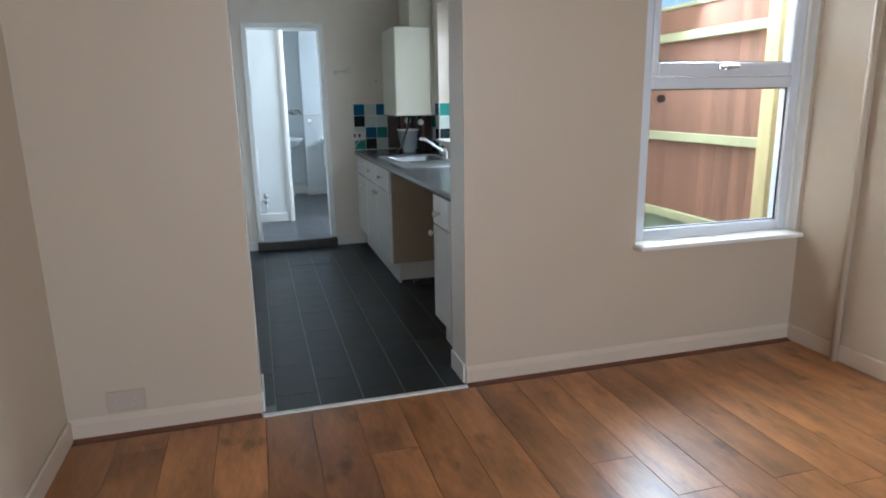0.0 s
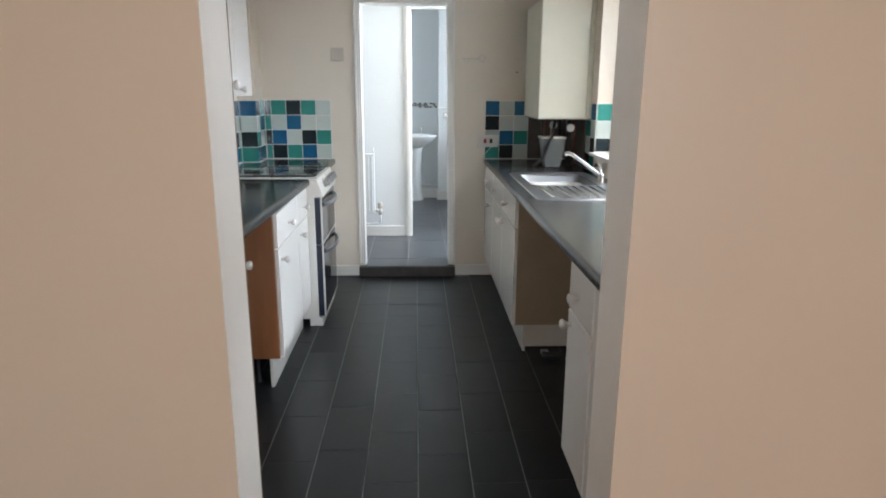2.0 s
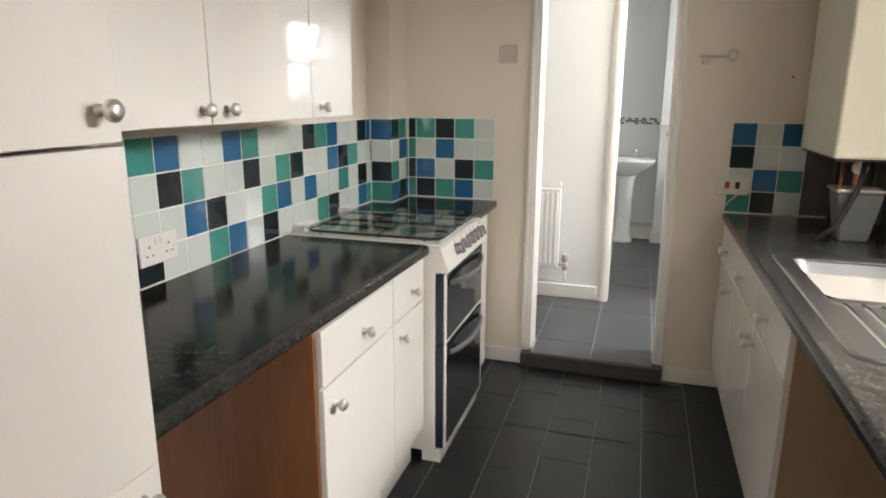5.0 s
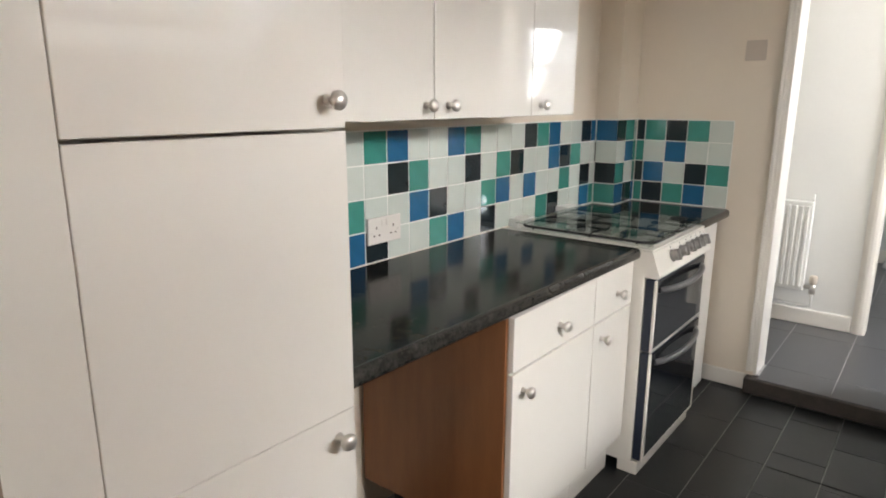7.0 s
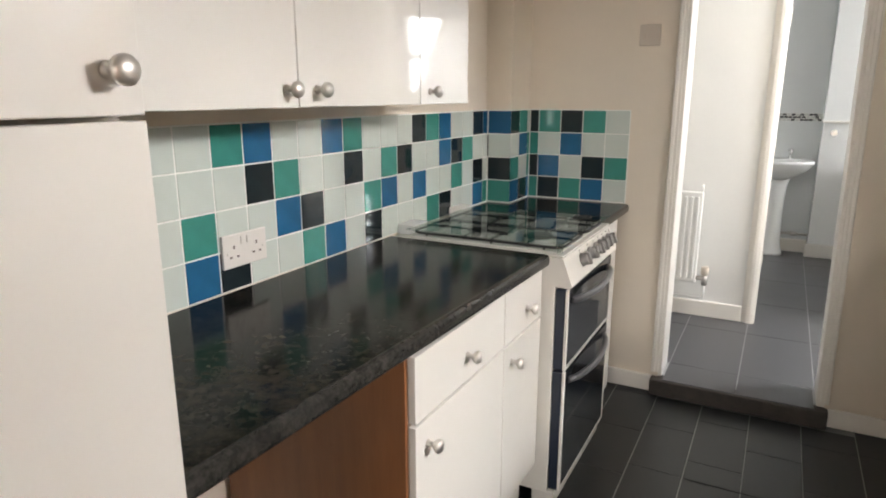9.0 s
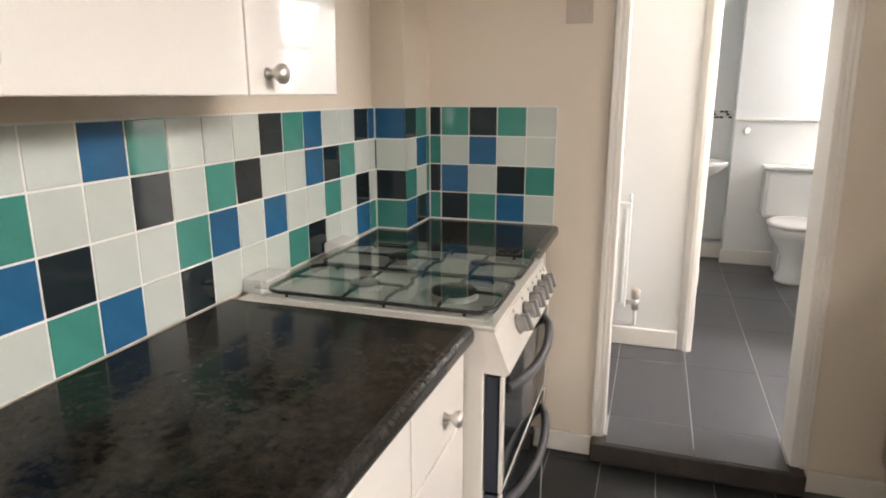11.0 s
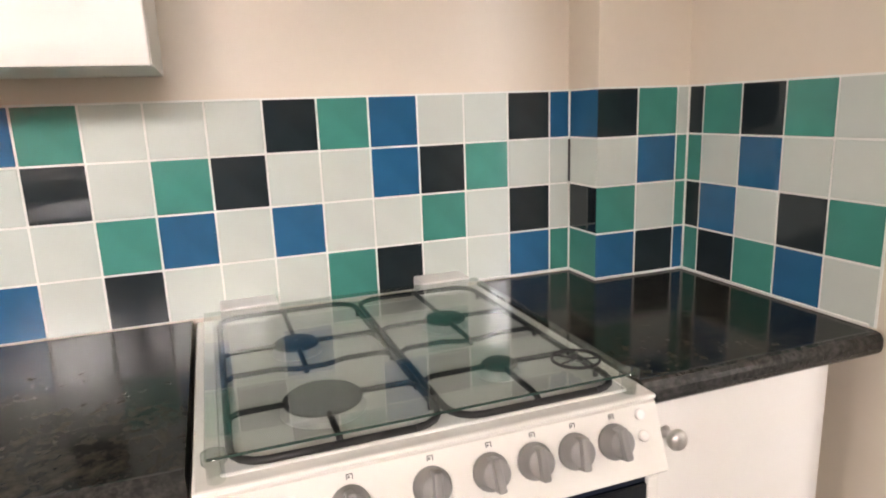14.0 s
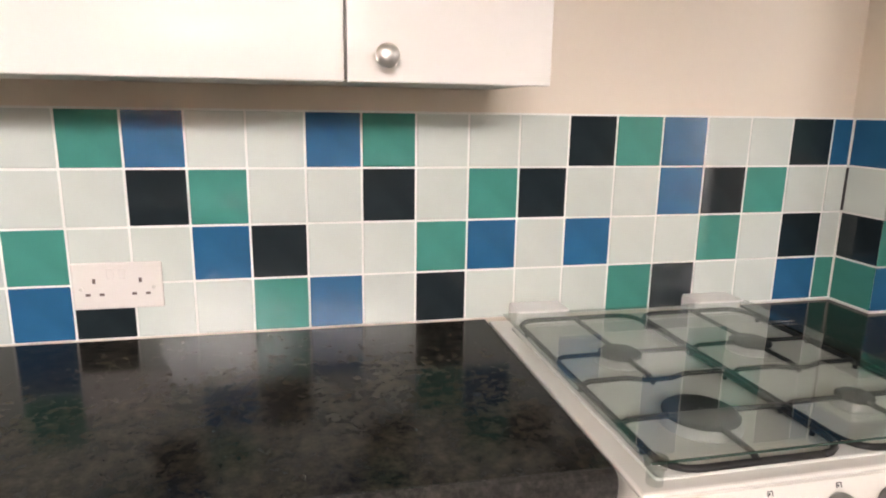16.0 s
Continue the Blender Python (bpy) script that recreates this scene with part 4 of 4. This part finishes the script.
        p = part("plate", B(x, y - w / 2, z - h / 2, x + 0.009, y + w / 2, z + h / 2, bevel=0.003), mat, t)
    else:
        p = part("plate", B(x - w / 2, y - 0.009, z - h / 2, x + w / 2, y, z + h / 2, bevel=0.003), mat, t)
    return t


s1 = plate("double_socket", M["plastic"], (XW + 0.0005, 4.305, 0.987), 0.151, 0.086, "x", "white double socket on the tiled wall", "socket")
for dy in (-0.0385, 0.0385):
    for oy, oz, hw, hh in ((0, 0.010, 0.0026, 0.0045), (-0.0115, -0.015, 0.0040, 0.0024), (0.0115, -0.015, 0.0040, 0.0024)):
        part("pin_hole", B(XW + 0.0093, 4.305 + dy + oy - hw, 0.987 + oz - hh, XW + 0.0101, 4.305 + dy + oy + hw, 0.987 + oz + hh), M["pin_dark"], s1, "dark pin hole")
    part("switch", B(XW + 0.009, 4.305 + dy * 0.26 - 0.006, 1.001, XW + 0.0125, 4.305 + dy * 0.26 + 0.006, 1.021, bevel=0.001), M["plastic"], s1, "white rocker switch")
    part("screw", lathe(bmesh.new(), [(0.0034, 0.0), (0.0034, 0.0010), (0.0015, 0.0014)], (XW + 0.0094, 4.305 + dy * 1.57, 0.983), "x", 10), M["nickel"], s1, "small dull metal screw head")
s2 = plate("light_switch", M["switch_grey"], (-0.010, YF - 0.0005, 1.614), 0.088, 0.088, "y", "grey square light switch on the end wall", "light switch")
for dx in (-0.018, 0.018):
    part("rocker", B(-0.010 + dx - 0.006, YF - 0.0125, 1.604, -0.010 + dx + 0.006, YF - 0.009, 1.626, bevel=0.001), M["switch_grey"], s2, "small pale rocker")
s3 = plate("cooker_switch", M["plastic"], (1.062, YF - 0.004, 1.014), 0.146, 0.086, "y", "white cooker switch plate with red rockers", "switch")
for dx in (-0.022, 0.022):
    part("rocker", B(1.062 + dx - 0.010, YF - 0.0205, 1.000, 1.062 + dx + 0.010, YF - 0.016, 1.032, bevel=0.002), M["red"] if dx < 0 else M["black"], s3,
         "red rocker switch" if dx < 0 else "dark rocker switch")
solid("flex", tube(bmesh.new(), [(1.10, YF - 0.018, 0.985), (1.06, YF - 0.016, 0.945), (1.03, YF - 0.014, 0.905), (1.022, YF - 0.014, 0.86)], 0.0035, 6), M["plastic"],
      "thin white flex running down from the switch", "cable")
s4 = plate("double_socket", M["socket_beige"], (-0.438, YD0 - 0.0005, 0.146), 0.146, 0.090, "y", "beige painted-over double socket above the skirting", "socket")
for dx in (-0.036, 0.036):
    for ox, oz, hw, hh in ((0, 0.006, 0.0024, 0.005), (-0.011, -0.015, 0.004, 0.0024), (0.011, -0.015, 0.004, 0.0024)):
        part("pin_hole", B(-0.438 + dx + ox - hw, YD0 - 0.0109, 0.146 + oz - hh, -0.438 + dx + ox + hw, YD0 - 0.0093, 0.146 + oz + hh), M["switch_grey"], s4, "dull pin hole")
    part("switch", B(-0.438 + dx * 0.3 - 0.006, YD0 - 0.013, 0.160, -0.438 + dx * 0.3 + 0.006, YD0 - 0.0095, 0.178, bevel=0.001), M["socket_beige"], s4, "beige rocker switch")

solid("sticker", lathe(bmesh.new(), [(0.019, -0.0015), (0.018, 0.0)], (2.074, 2.8795, 1.315), "y", 20, 1.0, 1.25), M["switch_dark"], "small dark oval sticker on the window pane", "sticker")

# key-shaped hook
key = thing("key_hook", (0.95, YF, 1.59), "thin metal key-shaped coat hook on the end wall", "hook")
bm = bmesh.new()
tube(bm, [(0.872, YF - 0.012, 1.590), (0.990, YF - 0.012, 1.592)], 0.0045, 8)
part("shank", bm, M["nickel"], key)
bm = bmesh.new()
tube(bm, [(1.008 + 0.021 * math.cos(a), YF - 0.012, 1.594 + 0.024 * math.sin(a)) for a in [2 * math.pi * k / 20 for k in range(21)]], 0.004, 8)
part("ring", bm, M["nickel"], key)
bm = bmesh.new()
for x in (0.886, 0.906):
    tube(bm, [(x, YF - 0.012, 1.590), (x, YF - 0.016, 1.560), (x, YF - 0.030, 1.556)], 0.0035, 8)
box(bm, 0.872, YF - 0.016, 1.583, 0.880, YF - 0.001, 1.602)
part("hooks", bm, M["nickel"], key)
solid("screw", lathe(bmesh.new(), [(0.005, -0.003), (0.004, 0.0)], (1.26, YF, 1.50), "y", 10), M["mark"], "tiny dark screw head in the end wall", "screw")
solid("riser_pipe", tube(bmesh.new(), [(2.896, 2.470, 0.0), (2.896, 2.470, ZC)], 0.018, 12), M["wall_beige"], "painted vertical pipe beside the wall", "pipe")

# ---- hall and bathroom ----
HF = 0.081
rad = thing("radiator", (-0.2, 7.0, 0.30), "white ribbed panel radiator on the hall wall", "radiator")
bm = bmesh.new()
box(bm, -0.60, 6.985, 0.30, 0.172, 7.035, 0.83, bevel=0.006)
part("panel", bm, M["radiator"], rad)
bm = bmesh.new()
for k in range(23):
    x = -0.575 + k * 0.0325
    box(bm, x, 6.978, 0.325, x + 0.017, 6.986, 0.805, bevel=0.003, segments=1)
part("ribs", bm, M["radiator"], rad, "vertical pressed ribs")
part("bracket", B(-0.45, 7.035, 0.4, -0.42, 7.07, 0.7), M["radiator"], rad)
part("vent_plug", tube(bmesh.new(), [(0.166, 7.01, 0.825), (0.166, 7.01, 0.872)], 0.006, 8), M["radiator"], rad)
bm = bmesh.new()
tube(bm, [(0.172, 7.01, 0.325), (0.218, 7.01, 0.325)], 0.012, 10)
tube(bm, [(0.218, 7.01, 0.288), (0.218, 7.01, 0.346)], 0.017, 10)
part("valve_body", bm, M["nickel"], rad, "dull metal valve body")
part("valve_head", lathe(bmesh.new(), [(0.016, 0.0), (0.022, 0.006), (0.022, 0.046), (0.017, 0.052)], (0.218, 7.01, 0.345), "z", 16), M["switch_grey"], rad, "grey plastic valve head")
bm = bmesh.new()
tube(bm, [(0.218, 7.01, 0.300), (0.218, 7.015, 0.21), (0.200, 7.03, 0.200), (-0.60, 7.035, 0.200)], 0.0075, 8)
part("pipe_tail", bm, M["radiator"], rad, "white painted pipe tail")

basin = thing("pedestal_basin", (0.53, 8.95, HF), "white ceramic pedestal basin under the mosaic strip", "basin")
bm = bmesh.new()
lathe(bm, [(0.06, -0.150), (0.13, -0.115), (0.205, -0.065), (0.245, -0.018), (0.250, 0.0), (0.240, 0.006), (0.200, -0.004), (0.14, -0.07), (0.03, -0.10)], (0.53, 8.935, 0.855), "z", 32, 1.0, 0.80)
part("bowl", bm, M["ceramic"], basin)
part("ledge", B(0.33, 9.04, 0.770, 0.73, 9.148, 0.862, bevel=0.02, segments=3), M["ceramic"], basin)
part("pedestal", lathe(bmesh.new(), [(0.105, 0), (0.100, 0.02), (0.075, 0.10), (0.068, 0.40), (0.075, 0.56), (0.10, 0.66)], (0.53, 9.0, HF), "z", 24, 0.95, 1.0), M["ceramic"], basin)
for x in (0.425, 0.600):
    bm = bmesh.new()
    lathe(bm, [(0.020, 0.0), (0.016, 0.008), (0.011, 0.016), (0.011, 0.045), (0.017, 0.050), (0.018, 0.072), (0.010, 0.080)], (x, 9.095, 0.862), "z", 14)
    tube(bm, [(x, 9.095, 0.885), (x, 9.06, 0.897), (x, 9.035, 0.886)], 0.008, 8)
    part("tap", bm, M["chrome"], basin, "small chrome basin tap")
solid("basin_pipe", tube(bmesh.new(), [(0.58, 9.13, 0.235), (0.80, 9.13, 0.235)], 0.009, 8), M["nickel"], "dull pipe above the bathroom skirting", "pipe")
solid("stopcock", lathe(bmesh.new(), [(0.012, -0.03), (0.018, -0.01), (0.018, 0.01), (0.010, 0.03)], (0.69, 9.118, 0.238), "x", 10), M["nickel"], "small dull stopcock on the pipe", "valve")

wc = thing("toilet", (1.20, 8.75, HF), "white close-coupled ceramic toilet with its seat down", "toilet")
part("cistern", B(1.02, 8.825, 0.470, 1.40, 8.985, 0.815, bevel=0.025, segments=3), M["ceramic"], wc)
part("cistern_lid", B(1.005, 8.812, 0.816, 1.415, 8.990, 0.845, bevel=0.010), M["ceramic"], wc)
part("flush_button", lathe(bmesh.new(), [(0.022, 0), (0.022, 0.006), (0.018, 0.008)], (1.21, 8.90, 0.845), "z", 16), M["chrome"], wc, "round chrome flush button")
bm = bmesh.new()
lathe(bm, [(0.105, 0.0), (0.108, 0.02), (0.085, 0.08), (0.082, 0.16), (0.115, 0.24), (0.165, 0.32), (0.180, 0.365), (0.175, 0.385)], (1.21, 8.60, HF), "z", 28, 1.0, 1.18)
box(bm, 1.12, 8.62, HF, 1.30, 8.86, HF + 0.385, bevel=0.03)
part("pan", bm, M["ceramic"], wc)
part("seat", lathe(bmesh.new(), [(0.180, 0.0), (0.188, 0.008), (0.186, 0.022), (0.165, 0.032), (0.02, 0.036)], (1.21, 8.61, HF + 0.386), "z", 32, 1.0, 1.20), M["plastic"], wc, "white closed toilet seat")
valve = thing("wall_valve", (0.88, 8.985, 1.08), "round chrome valve on the white bathroom boxing", "valve")
part("flange", lathe(bmesh.new(), [(0.024, -0.008), (0.030, 0.0)][::1], (0.88, 9.0, 1.08), "y", 18), M["chrome"], valve)
part("stem", lathe(bmesh.new(), [(0.016, -0.045), (0.019, -0.035), (0.010, -0.028), (0.010, -0.008)], (0.88, 9.0, 1.08), "y", 16), M["chrome"], valve)

# ---- pieces of walls, floors and the fence ----
strip = solid("mosaic_backing", B(-0.38, 9.1455, 1.160, 0.80, 9.1498, 1.222), M["grout"], kind="structure")
rng = random.Random(5)
md = shape("mosaic_tile", B(-0.014, -0.003, -0.0085, 0.014, 0, 0.0085), M["mosaic_d"])
ml = shape("mosaic_tile", B(-0.014, -0.003, -0.0085, 0.014, 0, 0.0085), M["mosaic_l"])
for r in range(3):
    for c in range(15):
        piece("mosaic_tile", md if ((r + c) % 2 == 0) != (rng.random() < 0.18) else ml, strip, (0.335 + c * 0.0315 + (r % 2) * 0.012, 9.1455, 1.1705 + r * 0.0205))

P = 0.104


def tile_band(parent, spans, rows, place, size=P):
    """Splashback tiles; spans are the edges of the columns, rows their colours from the top."""
    keys = dict(L="t_light", G="t_green", B="t_blue", K="t_dark")
    cache = {}
    for i, (a, b) in enumerate(spans):
        w = b - a - 0.0042
        if w < 0.004:
            continue
        for r, colours in enumerate(rows):
            c = colours[i]
            tag = (round(w, 3), c)
            if tag not in cache:
                cache[tag] = {}
            h = P - 0.0042
            d = 0.0018
            ax = place(0, 0)[1]
            if ax not in cache[tag]:
                if ax == "x":
                    bm = B(0, -w / 2, -h / 2, d, w / 2, h / 2, bevel=0.0009, segments=1)
                else:
                    bm = B(-w / 2, -d, -h / 2, w / 2, 0, h / 2, bevel=0.0012, segments=1)
                cache[tag][ax] = shape("tile", bm, M[keys[c]])
            tilt_r = rng.uniform(-0.0035, 0.0035)
            pos = place((a + b) / 2, 1.300 - P * (r + 0.5))[0]
            piece("tile", cache[tag][ax], parent, pos, (0, tilt_r, 0) if ax == "x" else (tilt_r, 0, 0))


Z0 = 1.300 - 4 * P
g = 0.0018
sb1 = solid("splashback", B(XL, 3.62, Z0, XW - g, 5.84, 1.302), M["grout"], kind="structure")
c0 = 5.162
edges = [c0 + P * k for k in range(-15, 7)] + [5.837]
edges = [max(e, 3.621) for e in edges]
rows1 = ["LLLLLL" + "GBLLBGLLLKGBLLKB"[0:16],
         "LLLLLL" + "LKGLLKLGKLLBKGLL",
         "LLLLLG" + "LLBKLLGBLBLLGLKL",
         "LLLLLB" + "KLLGBLKLLLGKLLBG"]
spans1 = list(zip(edges, edges[1:]))
tile_band(sb1, spans1, [r[:len(spans1)] for r in rows1], lambda u, z: ((XW - g, u, z), "x"))
sb2 = solid("splashback", B(XL, 5.8382, Z0, -0.5418, 5.8399, 1.302), M["grout"], kind="structure")
tile_band(sb2, [(XW + 0.002, -0.5405)], ["B", "L", "K", "G"], lambda u, z: ((u, 5.8382, z), "y"))
solid("trim", B(-0.6535, 5.8328, 1.096, -0.6500, 5.8368, 1.192), M["mark"], kind="structure")
sb3 = solid("splashback", B(-0.5449, 5.8382, Z0, -0.5418, YF, 1.302), M["grout"], kind="structure")
tile_band(sb3, [(5.834, 5.938), (5.938, 6.042), (6.042, 6.072)], ["KGL", "LBG", "GLG", "BKB"], lambda u, z: ((-0.5418, u, z), "x"))
sb4 = solid("splashback", B(-0.5405, YF - 0.0018, Z0, -0.069, YF, 1.302), M["grout"], kind="structure")
tile_band(sb4, [(-0.538, -0.494), (-0.494, -0.388), (-0.388, -0.283), (-0.283, -0.177), (-0.177, -0.071)],
          ["KGKGL", "GLBLL", "KBLKG", "GKGBL"], lambda u, z: ((u, YF - 0.0018, z), "y"))
sb5 = solid("splashback", B(1.040, YF - 0.0018, Z0, 1.354, YF, 1.302), M["grout"], kind="structure")
# dark slabs behind the pipes; the boiler's shade is in their colour
solid("wall_patch", B(1.354, YF - 0.006, WT + 0.0005, XE - 0.012, YF, 1.30), M["shaded_wall"], kind="structure")
solid("wall_patch", B(XE - 0.010, 5.545, WT + 0.0005, XE, YF - 0.0065, 1.19), M["shaded_wall"], kind="structure")
tile_band(sb5, [(1.04 + P * k, min(1.04 + P * (k + 1), XE - 0.004)) for k in range(3)],
          ["BLB", "KLL", "LBG", "GKL"], lambda u, z: ((u, YF - 0.0018, z), "y"))
sb6 = solid("splashback", B(XE - 0.0018, 5.33, Z0, XE, 5.543, 1.302), M["grout"], kind="structure")
for a, col in ((5.333, "BLKG"), (5.437, "LGLK")):
    b = a + P
    w, h = b - a - 0.0042, P - 0.0042
    for r, c in enumerate(col):
        me = shape("tile", B(-0.0018, -w / 2, -h / 2, 0, w / 2, h / 2, bevel=0.0012, segments=1), M[dict(L="t_light", G="t_green", B="t_blue", K="t_dark")[c]])
        piece("tile", me, sb6, (XE - 0.0018, (a + b) / 2, 1.300 - P * (r + 0.5)))
sb7 = solid("splashback", B(XE + 0.001, 5.3255, 1.006, xg, 5.330, 1.302), M["grout"], kind="structure")
for (a, b), col in zip(((XE + 0.003, XE + 0.107), (XE + 0.107, xg - 0.003)), ("GLK", "LGL")):
    w = b - a - 0.0035
    for r, c in enumerate(col):
        h = (P if r < 2 else 0.083) - 0.0035
        me = shape("tile", B(-w / 2, -0.0018, -h / 2, w / 2, 0, h / 2, bevel=0.0012, segments=1), M[dict(L="t_light", G="t_green", K="t_dark")[c]])
        piece("tile", me, sb7, ((a + b) / 2, 5.3255, 1.300 - P * r - (h + 0.0035) / 2))

# sealant along the worktops
for name, q in (("a", (XW - 0.001, 5.60, XW + 0.005, 5.838)), ("b", (XW + 0.005, 5.8325, -0.537, 5.838)), ("c", (-0.5425, 5.838, -0.537, YF - 0.002)),
                ("d", (-0.537, YF - 0.0085, -0.080, YF - 0.002)), ("e", (1.042, YF - 0.0085, XE - 0.004, YF - 0.002))):
    solid("trim", B(q[0], q[1], WT + 0.0003, q[2], q[3], WT + 0.006, bevel=0.001, segments=1), M["grout"], kind="structure")
solid("floor_seam", B(0.355, 5.383, -0.0003, 0.700, 5.390, 0.0012), M["black"], kind="structure")

# kitchen floor tiles
TW, TL = 0.196, 0.350
columns = [-0.635 + TW * k for k in range(13)]
starts = (3.66, 3.77, 3.70, 3.913, 3.643, 3.42, 3.60, 3.758, 3.42, 3.70, 3.30, 3.62)
shapes = {}
for i, x in enumerate(columns[:-1]):
    xa, xb = x, min(x + TW, XE)
    y = starts[i] - TL * 3
    while y < 6.03:
        ya, yb = max(y, YT + 0.03), min(y + TL, 6.022 if 0.09 < x + 0.1 < 0.85 else YF)
        if yb - ya > 0.02 and xb - xa > 0.02:
            k = (round(xb - xa, 3), round(yb - ya, 3))
            if k not in shapes:
                shapes[k] = shape("floor_tile", B(-k[0] / 2 + 0.0018, -k[1] / 2 + 0.0010, -0.0024, k[0] / 2 - 0.0018, k[1] / 2 - 0.0010, -0.0010, bevel=0.0005, segments=1), M["slate"])
            piece("floor_tile", shapes[k], floor_kitchen, ((xa + xb) / 2, (ya + yb) / 2, 0))
        y += TL

# hall and bathroom floor tiles
shapes = {}
for i in range(10):
    xa = -1.088 + i * 0.312
    for j in range(6):
        ya = 6.257 - 0.61 + j * 0.61
        y0, y1, x0, x1 = max(ya, 6.034), min(ya + 0.61, 9.15), max(xa, -1.0), min(xa + 0.312, 1.86)
        if j == 0:
            x0, x1 = max(x0, 0.157), min(x1, 0.778)
        if y1 - y0 < 0.02 or x1 - x0 < 0.02:
            continue
        k = (round(x1 - x0, 3), round(y1 - y0, 3))
        if k not in shapes:
            shapes[k] = shape("floor_tile", B(-k[0] / 2 + 0.0014, -k[1] / 2 + 0.0014, -0.0045, k[0] / 2 - 0.0014, k[1] / 2 - 0.0014, 0, bevel=0.001, segments=1), M["hall_tile"])
        piece("floor_tile", shapes[k], floor_hall, ((x0 + x1) / 2, (y0 + y1) / 2, 0.080))

# living room planks
shapes = {}
PW, PL = 0.192, 1.285
for i in range(20):
    x0 = XL + i * PW
    x1 = min(x0 + PW, 2.92)
    y = -2.6 - rng.uniform(0, PL)
    while y < YT and x1 - x0 > 0.02:
        ya, yb = max(y, -2.6), min(y + PL, YT)
        if yb - ya > 0.03:
            me = shape("plank", B(x0 + 0.0007, ya + 0.0007, -0.009, x1 - 0.0007, yb - 0.0007, 0, bevel=0.0009, segments=1), M["oak"], ((x0 + x1) / 2 - 7.3 * i, (ya + yb) / 2 - 3.1 * i, 0))
            ob = piece("plank", me, floor_living, ((x0 + x1) / 2 - 7.3 * i, (ya + yb) / 2 - 3.1 * i, 0))
        y += PL

# fence boards
bd = [shape("board", B(-0.009, -0.044, 0, 0.009, 0.044, 1.46 + d, bevel=0.002, segments=1), M["fence"]) for d in (0.0, 0.004, 0.008)]
y = 3.06
k = 0
while y < 7.0:
    piece("board", bd[k % 3], fence, (3.114, y, 0.462), (0, 0, 0.11 + rng.uniform(-0.03, 0.03)))
    y += 0.078
    k += 1
